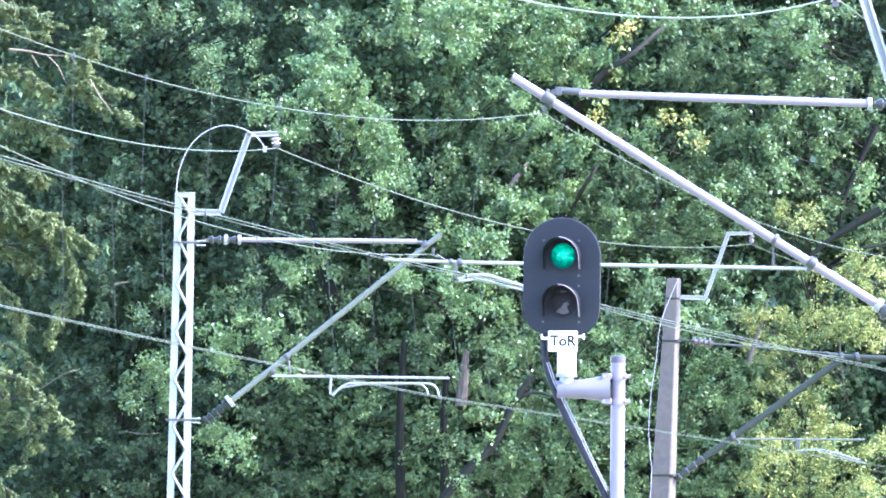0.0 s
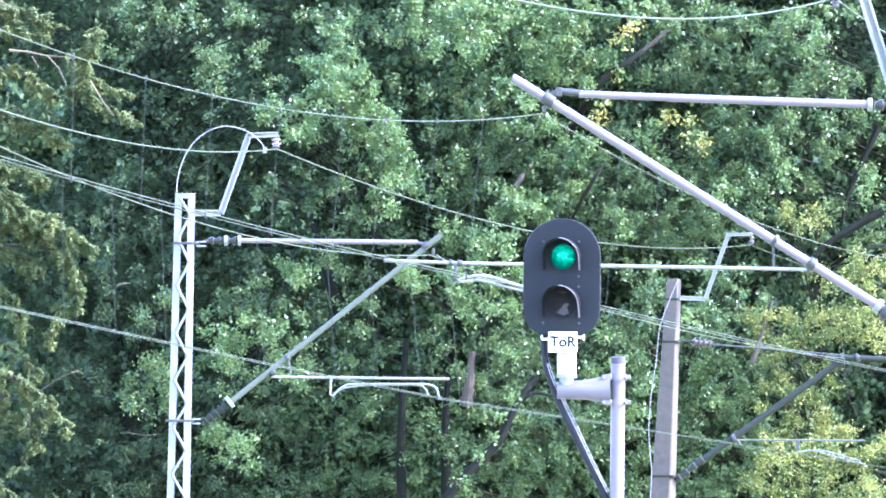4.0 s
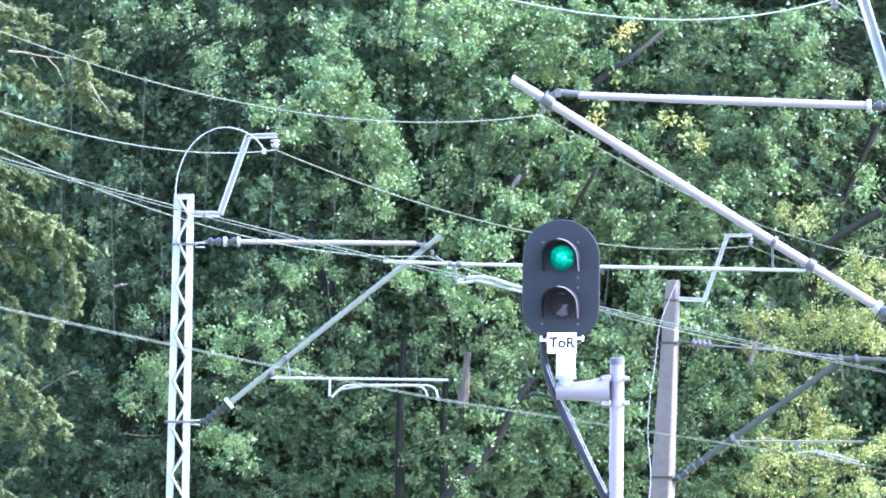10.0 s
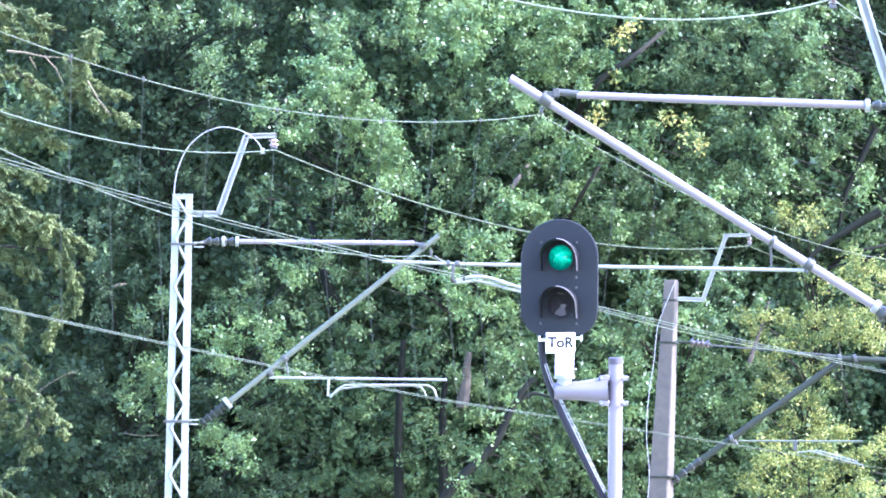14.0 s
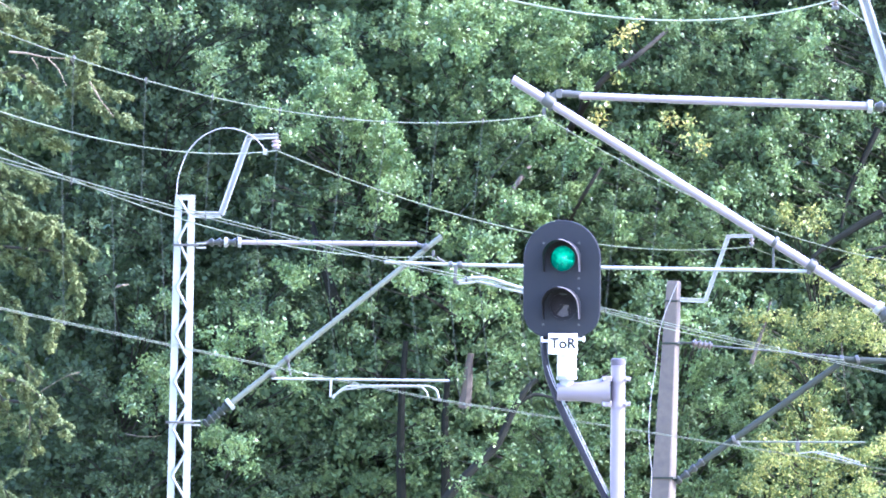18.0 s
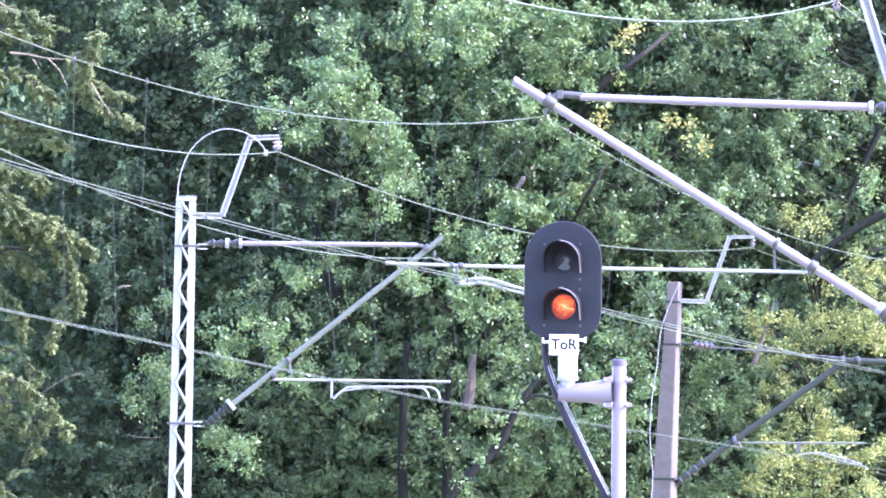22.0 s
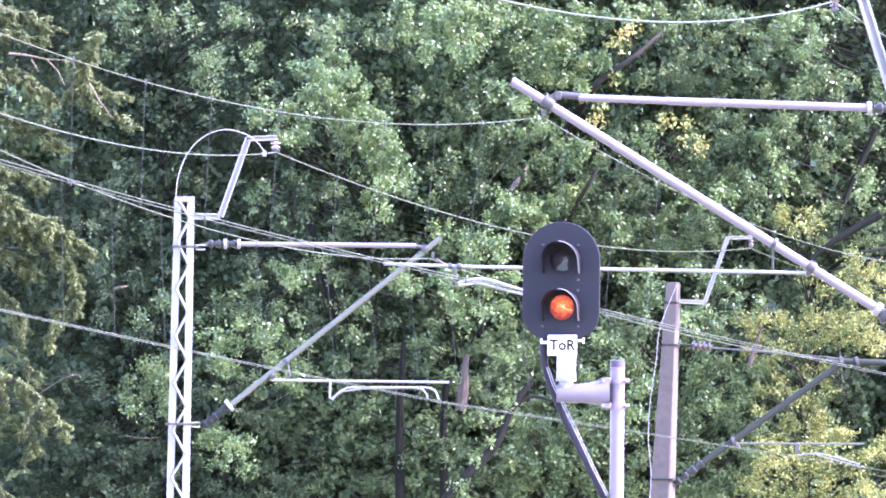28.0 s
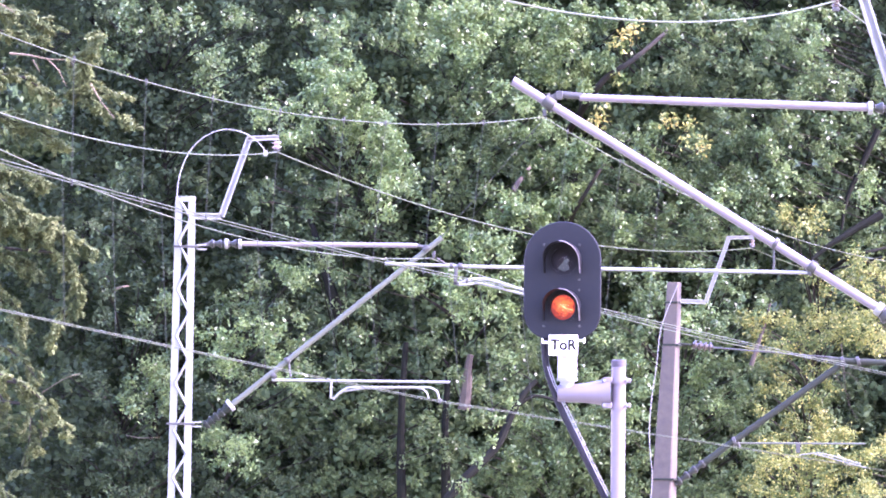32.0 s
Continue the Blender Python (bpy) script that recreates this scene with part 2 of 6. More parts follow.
def tube(pts, radii, n=10, bm=None):
    """A tapered round rod along a line of points."""
    bm = bm or bmesh.new()
    pts = [Vector(p) for p in pts]
    if not isinstance(radii, (list, tuple)):
        radii = [radii] * len(pts)
    rings = []
    side = None
    for i, p in enumerate(pts):
        d = (pts[min(i + 1, len(pts) - 1)] - pts[max(i - 1, 0)]).normalized()
        if side is None:
            side = d.orthogonal().normalized()
        side = (side - d * side.dot(d)).normalized()
        up = d.cross(side)
        rings.append([bm.verts.new(p + (side * math.cos(a) + up * math.sin(a)) * radii[i])
                      for a in [2 * math.pi * k / n for k in range(n)]])
    for a, b in zip(rings, rings[1:]):
        for k in range(n):
            bm.faces.new((a[k], a[(k + 1) % n], b[(k + 1) % n], b[k]))
    bm.faces.new(rings[0][::-1])
    bm.faces.new(rings[-1])
    return bm


def smooth(pts, steps=5):
    """A rounded line through the given points."""
    p = [Vector(q) for q in pts]
    p = [p[0] * 2 - p[1]] + p + [p[-1] * 2 - p[-2]]
    out = []
    for a, b, c, d in zip(p, p[1:], p[2:], p[3:]):
        for k in range(steps):
            t = k / steps
            out.append(0.5 * (2 * b + (c - a) * t + (2 * a - 5 * b + 4 * c - d) * t * t + (3 * b - a - 3 * c + d) * t ** 3))
    return out + [p[-2]]


def box(centre, size, turn=None, bevel=0.004, bm=None):
    bm = bm or bmesh.new()
    m = Matrix.Translation(centre) @ (turn or Matrix()) @ Matrix.Diagonal((*size, 1))
    made = bmesh.ops.create_cube(bm, size=1, matrix=m)
    if bevel:
        edges = list({e for v in made["verts"] for e in v.link_edges})
        bmesh.ops.bevel(bm, geom=edges, offset=bevel, segments=1, affect="EDGES", profile=0.5)
    return bm


def bar(a, b, width, depth, bevel=0.003, bm=None):
    """A rectangular bar from a to b; depth is its size along the view of the track."""
    a, b = Vector(a), Vector(b)
    d = (b - a).normalized()
    y = Vector((0, 1, 0))
    z = d.cross(y).normalized()
    y = z.cross(d)
    turn = Matrix((d, y, z)).transposed().to_4x4()
    return box((a + b) / 2, ((b - a).length, depth, width), turn, bevel, bm)


def sheds(a, b, core, disc, count, bm=None):
    """A ribbed insulator from a to b."""
    a, b = Vector(a), Vector(b)
    pts, rad = [a], [core * 1.1]
    for i in range(count):
        for f, r in ((0.10, core), (0.45, disc), (0.60, disc), (0.72, core)):
            pts.append(a.lerp(b, (i + f) / count))
            rad.append(r)
    pts.append(b)
    rad.append(core * 1.1)
    return tube(pts, rad, 14, bm)


def collar(p, direction, radius, width):
    d = Vector(direction).normalized()
    p = Vector(p)
    return tube([p - d * width / 2, p - d * width * 0.4, p + d * width * 0.4, p + d * width / 2],
                [radius * 0.9, radius, radius, radius * 0.9], 14)


def hang(a, b, sag, count=40, over=0.0):
    """Points of a wire between two supports; over: how far it runs on past the first one."""
    a, b = Vector(a), Vector(b)
    out = []
    for i in range(count + 1):
        s = -over + (1 + over) * i / count
        p = a.lerp(b, s)
        p.z -= 4 * sag * s * (1 - s)
        out.append(p)
    return out


# ---------------------------------------------------------------- ground and distance
bm = bmesh.new()
bmesh.ops.create_grid(bm, x_segments=60, y_segments=60, size=1800)
for v in bm.verts:
    v.co.y += 600
ground = single("ground", bm, BOUNCE_GROUND, "unseen ground reaching to the horizon, made pale to bounce light upwards", "ground", kind="structure")

bm = bmesh.new()
cols, rows_ = 90, 14
grid = [[bm.verts.new((-120 + 240 * i / cols, 305 + 6 * noise.noise((i * 0.6, j * 0.7, 2)),
                       (21 + 4 * noise.noise((i * 0.5, 5, 1))) * j / rows_ - 0.1)) for j in range(rows_ + 1)] for i in range(cols + 1)]
for i in range(cols):
    for j in range(rows_):
        bm.faces.new((grid[i][j], grid[i + 1][j], grid[i + 1][j + 1], grid[i][j + 1]))
backdrop = single("backdrop", bm, FAR_WOOD, "dark far edge of the woodland", "woodland", kind="structure")


# ---------------------------------------------------------------- masts and cantilevers
def leg_profile(x, y, z0, z1, turn):
    """A channel leg: web outside, two flanges inward."""
    bm = bmesh.new()
    for z_a, z_b in ((z0, z1),):
        for dx, dy, sx, sy in ((0, 0, 0.012, 0.12), (turn * 0.038, -0.056, 0.080, 0.009), (turn * 0.038, 0.056, 0.080, 0.009)):
            lo = [(x[0] + dx + ex * sx / 2, y + dy + ey * sy / 2, z_a) for ex, ey in ((-1, -1), (1, -1), (1, 1), (-1, 1))]
            hi = [(x[1] + dx + ex * sx / 2, y + dy + ey * sy / 2, z_b) for ex, ey in ((-1, -1), (1, -1), (1, 1), (-1, 1))]
            v = [bm.verts.new(p) for p in lo + hi]
            for f in ((3, 2, 1, 0), (4, 5, 6, 7), (0, 1, 5, 4), (1, 2, 6, 5), (2, 3, 7, 6), (3, 0, 4, 7)):
                bm.faces.new([v[k] for k in f])
    return bm


def lattice_mast(x, y, top, label, wide_top=0.225, wide_foot=0.30, step=0.278, lean=-0.105):
    mast = thing("lattice_mast", (x, y, 0), label, "mast", "masts along the railway")
    for s in (-1, 1):
        part("leg", leg_profile((x + lean + s * wide_foot / 2, x + s * wide_top / 2), y, 0, top, -s), GALV, mast, smooth=False)
    z, low, side = top - 0.03, top - 0.249, -1
    while low > 0.1:
        wa = wide_top + (wide_foot - wide_top) * (1 - z / top) - 0.09
        wb = wide_top + (wide_foot - wide_top) * (1 - low / top) - 0.09
        xa, xb = x + lean * (1 - z / top), x + lean * (1 - low / top)
        for front, r in ((-0.068, 0.0165), (0.068, 0.013)):
            part("lacing_bar", tube([(xa + side * wa / 2, y + front, z), (xb - side * wb / 2, y + front, low)], r, 8), GALV, mast)
        z, low, side = low, low - step, -side
    part("top_plate", box((x, y, top + 0.006), (wide_top + 0.02, 0.15, 0.012)), GALV, mast)
    part("batten_plate", box((x, y - 0.066, top - 0.025), (wide_top - 0.0, 0.006, 0.05)), GALV, mast)
    part("foot_plate", box((x + lean, y, 0.02), (0.6, 0.4, 0.04)), GALV, mast)
    return mast


def mast_clamp(mast, x, y, z, wide, to, label="galvanised mast clamp"):
    part("clamp", box((x, y - 0.085, z), (wide + 0.05, 0.012, 0.026)), FITTING, mast, label)
    part("clamp", box((x, y + 0.085, z), (wide + 0.05, 0.012, 0.026)), FITTING, mast, label)
    d = 1 if to > x else -1
    bm = bar((x + d * wide / 2, y, z + 0.02), (to, y, z + 0.02), 0.016, 0.10)
    bar((x + d * wide / 2, y, z - 0.03), (to, y, z - 0.03), 0.016, 0.10, bm=bm)
    part("hinge_bracket", bm, GALV, mast)


def channel_arm(mast, pts, y, size, name="bracket_arm"):
    """A bent arm of back-to-back channels."""
    for a, b in zip(pts, pts[1:]):
        d = (Vector(b) - Vector(a)).normalized()
        o = d.cross(Vector((0, 1, 0))) * size * 0.37
        a0, b0 = Vector((a[0], y, a[2])), Vector((b[0], y, b[2]))
        bm = bar(a0, b0, size * 0.9, 0.008)
        for e in (o, -o):
            bar(a0 + e, b0 + e, size * 0.26, 0.09, bm=bm)
        part(name, bm, GALV, mast, smooth=False)


def pin_insulator(owner, top, drop, r, mat=RED_PORCELAIN):
    top = Vector(top)
    part("insulator", sheds(top, top - Vector((0, 0, drop)), r * 0.5, r, 2), mat, owner, "glossy porcelain insulator")
    part("wire_clamp", box(top - Vector((0, 0, drop + 0.010)), (r * 1.6, 0.06, 0.024)), FITTING, owner)


# lattice mast beside the far track
LM = lattice_mast(-3.068, 150.0, 8.146, "pale galvanised steel lattice mast standing beside the tracks")
AX, AY = -3.058, 150.0
channel_arm(LM, [(-2.951, 150.000, 7.928), (-2.645, 150.000, 7.924), (-2.320, 150.000, 8.854)], 150.0, 0.075)
channel_arm(LM, [(-2.346, 150.000, 8.847), (-1.973, 150.000, 8.864)], 150.0, 0.06)
pin_insulator(LM, (-1.999, 150.000, 8.824), 0.10, 0.055)
jump = [(-3.167, 150.000, 8.140), (-3.161, 150.000, 8.273), (-3.130, 150.000, 8.440), (-3.051, 150.000, 8.641), (-2.926, 150.000, 8.802), (-2.760, 150.000, 8.911), (-2.587, 150.000, 8.952), (-2.407, 150.000, 8.920), (-2.266, 150.000, 8.848), (-2.172, 150.000, 8.756), (-2.131, 150.000, 8.689)]
part("earth_cable", tube(smooth([(p[0], p[1] - 0.08, p[2]) for p in jump], 4), 0.0065, 8), CABLE, LM, "stiff curved earthing cable")
part("cable_clip", box((-2.131, 150.000, 8.676), (0.05, 0.06, 0.07)), GALV, LM)
mast_clamp(LM, AX, AY, 7.567, 0.25, -2.815)
mast_clamp(LM, AX - 0.05, AY, 5.473, 0.28, -2.862)

LC = thing("cantilever", (-2.862, 150.000, 5.474), "grey tubular cantilever holding the catenary wires, hinged to the lattice mast", "cantilever", "cantilevers over the tracks")
part("insulator", sheds((-2.788, 150.000, 7.602), (-2.428, 150.000, 7.606), 0.028, 0.05, 4), PORCELAIN, LC)
part("end_link", bar((-2.882, 150.000, 7.582), (-2.775, 150.000, 7.603), 0.04, 0.05), FITTING, LC)
for q in ((-2.582, 150.000, 7.604), (-2.422, 150.000, 7.606)):
    part("flange", collar(q, (1, 0, 0), 0.060, 0.040), GALV, LC)
part("top_tube", tube([(-2.422, 150.000, 7.606), (-0.327, 150.000, 7.604)], 0.0285, 14), ALU, LC)
part("tube_eye", tube([(-0.374, 150.000, 7.603), (-0.214, 150.000, 7.578)], 0.022, 10), FITTING, LC)
part("diagonal_tube", tube([(-2.517, 150.000, 5.691), (-0.035, 150.000, 7.700)], 0.033, 14), DULL_ALU, LC, "dull grey diagonal tube")
part("tube_clamp", collar((-0.227, 150.000, 7.565), (0.78, 0, 0.62), 0.044, 0.08), FITTING, LC)
part("messenger_clamp", box((-0.133, 150.000, 7.492), (0.035, 0.05, 0.08)), FITTING, LC)
part("insulator", sheds((-2.822, 150.000, 5.448), (-2.531, 150.000, 5.684), 0.04, 0.062, 5), OLD_STEEL, LC, "dark ribbed insulator")
part("flange", collar((-2.518, 150.000, 5.697), (0.78, 0, 0.62), 0.078, 0.05), GALV, LC)
part("registration_tube", tube([(-2.027, 150.000, 6.002), (0.073, 150.000, 5.993)], 0.0165, 12), GALV, LC)
part("tube_clamp", collar((-2.014, 150.000, 6.055), (0.78, 0, 0.62), 0.044, 0.06), FITTING, LC)
part("hanger", tube([(-1.842, 150.000, 6.237), (-1.807, 150.000, 6.037)], 0.014, 8), FITTING, LC)
part("tube_clamp", collar((-1.849, 150.000, 6.230), (0.78, 0, 0.62), 0.043, 0.05), FITTING, LC)
part("arm_bracket", bar((-1.327, 150.000, 6.014), (-1.332, 150.000, 5.788), 0.027, 0.03), GALV, LC)
part("registration_arm", tube(smooth([(-1.305, 150.000, 5.775), (-1.232, 150.000, 5.855), (-1.159, 150.000, 5.903), (-1.046, 150.000, 5.923), (-0.279, 150.000, 5.930), (-0.146, 150.000, 5.918), (-0.079, 150.000, 5.872), (-0.051, 150.000, 5.779)], 4), 0.0125, 10), GALV, LC)
part("steady_arm", tube([Vector(q) + Vector((0, 0.09, 0)) for q in ((-1.318, 150.000, 5.788), (-1.186, 150.000, 5.876), (-0.946, 150.000, 5.911), (-0.346, 150.000, 5.923), (-0.246, 150.000, 5.910), (-0.199, 150.000, 5.864), (-0.178, 150.000, 5.798))], 0.0105, 10), GALV, LC)
part("wire_clip", box((-0.045, 150.000, 5.766), (0.04, 0.05, 0.05)), FITTING, LC)

# mast and cantilever of the near track
RM = lattice_mast(3.72, 90.0, 8.05, "galvanised steel lattice mast standing between the diverging tracks")
channel_arm(RM, [(3.60, 90.2, 6.809), (3.275, 90.000, 6.809), (2.946, 90.000, 7.820)], 90.2, 0.075)
channel_arm(RM, [(2.970, 90.000, 7.820), (2.725, 90.000, 7.812)], 90.2, 0.06)
pin_insulator(RM, (2.760, 90.2, 7.789), 0.07, 0.034, PALE_PORCELAIN)
mast_clamp(RM, 3.72, 90.0, 6.993, 0.27, 3.50)
mast_clamp(RM, 3.72, 90.0, 5.263, 0.30, 3.50)
RC = thing("cantilever", (3.50, 90.0, 5.263), "pale tubular cantilever reaching over the near track, hinged to its mast", "cantilever", "cantilevers over the tracks")
part("diagonal_tube", tube([(0.470, 90.000, 7.176), (3.076, 90.000, 5.580)], 0.0325, 16), ALU, RC, "long pale diagonal tube")
# solid dark disc stands for the shade inside the open tube
part("tube_end", collar((0.473, 90.000, 7.174), (0.84, 0, -0.54), 0.032, 0.02), OLD_STEEL, RC, "dark cap put in for the shaded hollow of the tube")
part("top_tube", tube([(0.943, 90.000, 7.063), (1.596, 90.000, 7.043)], 0.026, 14), ALU, RC)
part("top_tube", tube([(1.576, 90.000, 7.043), (3.005, 90.000, 7.007)], 0.0285, 14), ALU, RC)
part("tube_eye", tube([(0.791, 90.000, 7.084), (0.855, 90.000, 7.077), (0.959, 90.000, 7.070)], [0.022, 0.026, 0.024], 12), FITTING, RC)
part("eye_plate", box((0.799, 90.000, 7.076), (0.05, 0.06, 0.06)), FITTING, RC)
part("tube_clamp", collar((0.727, 90.000, 7.023), (0.84, 0, -0.54), 0.047, 0.085), FITTING, RC)
part("clamp_bolt", tube([(0.715, 90.000, 7.087), (0.744, 90.000, 6.960)], 0.018, 8), FITTING, RC)
part("eye_link", bar((0.735, 90.000, 7.048), (0.799, 90.000, 7.076), 0.05, 0.05), FITTING, RC)
part("messenger_clamp", box((0.696, 90.000, 6.951), (0.028, 0.05, 0.05)), FITTING, RC)
part("flange", collar((3.005, 90.000, 7.005), (1, 0, 0), 0.047, 0.035), GALV, RC)
part("insulator", sheds((3.037, 90.000, 7.004), (3.50, 90.0, 6.991), 0.024, 0.042, 5), PORCELAIN, RC)
part("flange", collar((3.076, 90.000, 5.580), (0.84, 0, -0.54), 0.050, 0.045), GALV, RC)
part("insulator", sheds((3.092, 90.000, 5.559), (3.50, 90.0, 5.262), 0.04, 0.062, 5), PORCELAIN, RC)
part("registration_tube", tube([(-0.427, 90.000, 5.872), (0.145, 90.000, 5.857)], 0.0125, 12), GALV, RC)
part("registration_tube", tube([(0.097, 90.000, 5.857), (2.566, 90.000, 5.834)], 0.0135, 12), GALV, RC)
part("tube_coupling", collar((0.109, 90.000, 5.857), (1, 0, 0), 0.023, 0.035), FITTING, RC)
part("tube_coupling", collar((0.045, 90.000, 5.860), (1, 0, 0), 0.022, 0.025), FITTING, RC)
part("tube_clamp", collar((2.602, 90.000, 5.875), (0.84, 0, -0.54), 0.042, 0.06), FITTING, RC)
part("clamp_bolt", tube([(2.625, 90.000, 5.919), (2.578, 90.000, 5.814)], 0.018, 8), FITTING, RC)
part("hanger", tube([(2.328, 90.000, 6.028), (2.330, 90.000, 5.840)], 0.008, 8), FITTING, RC)
part("tube_clamp", collar((2.340, 90.000, 6.040), (0.84, 0, -0.54), 0.042, 0.03), FITTING, RC)
part("arm_bracket", bar((0.081, 90.000, 5.857), (0.074, 90.000, 5.728), 0.026, 0.04), FITTING, RC)
part("bracket_plate", bar((0.062, 90.000, 5.736), (0.102, 90.000, 5.733), 0.022, 0.04), FITTING, RC)
part("registration_arm", tube(smooth([(0.086, 90.000, 5.729), (0.154, 90.000, 5.757), (0.246, 90.000, 5.770), (0.338, 90.000, 5.759), (0.466, 90.000, 5.720), (0.607, 90.000, 5.677), (0.707, 90.000, 5.646)], 4), 0.0115, 10), GALV, RC)
part("steady_arm", tube(smooth([(0.090, 90.000, 5.725), (0.186, 90.000, 5.733), (0.266, 90.000, 5.734), (0.587, 90.000, 5.657)], 4), 0.010, 10), GALV, RC)
part("tension_link", tube([(-0.056, 90.000, 5.911), (0.025, 90.000, 5.856)], 0.008, 6), FITTING, RC)

# concrete mast further along the far track
CM = thing("concrete_mast", (3.689 - 0.1, 218.0, 0), "weathered grey tapered concrete mast, slightly leaning", "mast", "masts along the railway")
bm = bmesh.new()
cx0, cx1 = 3.689 - 0.12, 3.939
ctop = 8.827
rings = []
for f, half in ((0.0, 0.26), (0.5, 0.19), (0.8, 0.135), (0.995, 0.1), (1.0, 0.09)):
    c = Vector((cx0 + (cx1 - cx0) * f, 218.0, ctop * f))
    R = Matrix.Rotation(radians(-19), 3, "Z")
    ring = []
    for ex, ey in ((-1, -1), (1, -1), (1, 1), (-1, 1)):
        for k in (0, 1):
            ux, uy = (ex, ey * 0.88) if (k == 0) == (ex * ey > 0) else (ex * 0.88, ey)
            ring.append(bm.verts.new(c + R @ Vector((ux * half, uy * half, 0))))
    rings.append(ring)
for a, b in zip(rings, rings[1:]):
    for k in range(8):
        bm.faces.new((a[k], a[(k + 1) % 8], b[(k + 1) % 8], b[k]))
bm.faces.new(rings[-1])
bm.faces.new(rings[0][::-1])
part("shaft", bm, CONCRETE, CM, smooth=False)
for q, w in (((3.923, 218.000, 8.478), 0.24), ((3.919, 218.000, 7.751), 0.28), ((3.822, 218.000, 5.444), 0.40)):
    part("clamp_band", box(q, (w, w, 0.035), Matrix.Rotation(radians(-19), 4, "Z")), OLD_STEEL, CM, "dark steel band round the shaft")
channel_arm(CM, [(4.039, 218.000, 8.499), (4.475, 218.000, 8.483), (4.863, 218.000, 9.592)], 217.8, 0.07)
channel_arm(CM, [(4.825, 218.000, 9.591), (5.280, 218.000, 9.605)], 217.8, 0.055)
pin_insulator(CM, (5.261, 217.8, 9.576), 0.13, 0.05, PALE_PORCELAIN)
drop = [(4.244, 218.000, 9.450), (4.180, 218.000, 8.965), (3.988, 218.000, 8.770), (3.770, 218.000, 8.225), (3.685, 218.000, 7.894), (3.641, 218.000, 7.409), (3.558, 218.000, 6.827), (3.524, 218.000, 6.246), (3.547, 218.000, 5.858), (3.579, 218.000, 5.471), (3.545, 218.000, 4.890), (3.515, 218.000, 3.921)]
part("earth_cable", tube(smooth([(p[0], p[1] - 0.35, p[2]) for p in drop[2:]], 4), 0.0065, 6), CABLE, CM, "pale loose earthing cable")
CC = thing("cantilever", (4.113, 218.000, 5.427), "dark weathered cantilever bracket on the concrete mast", "cantilever", "cantilevers over the tracks")
part("insulator", sheds((4.262, 218.000, 7.754), (4.610, 218.000, 7.713), 0.045, 0.085, 4), PALE_PORCELAIN, CC, "glossy brown-grey ribbed insulator")
part("tie_rod", tube([(4.006, 218.000, 7.771), (4.280, 218.000, 7.752)], 0.02, 8), OLD_STEEL, CC)
part("tie_rod", tube([(4.595, 218.000, 7.713), (6.760, 218.000, 7.553)], 0.013, 8), FITTING, CC)
part("apex_tube", tube([(6.586, 218.000, 7.513), (8.311, 218.000, 7.450)], 0.055, 12), OLD_STEEL, CC)
part("diagonal_tube", tube([(4.488, 218.000, 5.750), (6.877, 218.000, 7.496)], 0.057, 14), OLD_STEEL, CC)
part("insulator", sheds((3.987, 218.000, 5.368), (4.507, 218.000, 5.770), 0.045, 0.075, 4), PORCELAIN, CC)
for q in ((6.838, 218.000, 7.496), (7.100, 218.000, 7.498), (4.989, 218.000, 6.103)):
    part("tube_clamp", collar(q, (1, 0, 0.3), 0.085, 0.06), FITTING, CC)
part("clamp_bolt", tube([(4.969, 218.000, 6.181), (5.086, 218.000, 6.007)], 0.03, 8), FITTING, CC)
part("registration_tube", tube([(5.047, 218.000, 6.075), (7.237, 218.000, 6.084)], 0.017, 10), DULL_ALU, CC, "thin pale registration tube")
part("arm_bracket", box((6.084, 218.000, 5.997), (0.07, 0.06, 0.17)), FITTING, CC)
part("registration_arm", tube(smooth([(6.105, 218.000, 5.881), (6.347, 218.000, 5.912), (6.579, 218.000, 5.894), (7.162, 218.000, 5.735)], 4), 0.010, 8), GALV, CC)
part("steady_arm", tube(smooth([(6.347, 218.000, 5.912), (6.871, 218.000, 5.771), (7.259, 218.000, 5.678)], 4), 0.008, 8), GALV, CC)

# ---------------------------------------------------------------- overhead wires
def overhead(name, a, b, sag, r, mat, label, over=0.0, far=0.0):
    pts = hang(a, b, sag, 44, over)
    if far:
        d = pts[-1] - pts[-2]
        pts.append(pts[-1] + d.normalized() * far)
    return single(name, tube(pts, 0.8 * r, 8), mat, label, "wire", "overhead wires")


M_LABEL = "taut grey messenger wire of the overhead line"
C_LABEL = "grooved copper contact wire above the track"
overhead("messenger_wire", (-2.452, 70.0, 6.617), (0.688, 90.0, 6.922), 0.222, 0.0042, WIRE, M_LABEL, 0.5)
overhead("messenger_wire", (0.688, 90.0, 6.922), (4.114, 118.0, 6.639), 0.158, 0.0042, WIRE, M_LABEL, far=6)
overhead("messenger_wire", (-3.528, 101.0, 7.022), (-0.179, 150.0, 7.455), 0.258, 0.0067, WIRE, M_LABEL, 0.3)
overhead("messenger_wire", (-0.179, 150.0, 7.455), (6.857, 218.0, 7.492), 0.180, 0.0090, WIRE, M_LABEL)
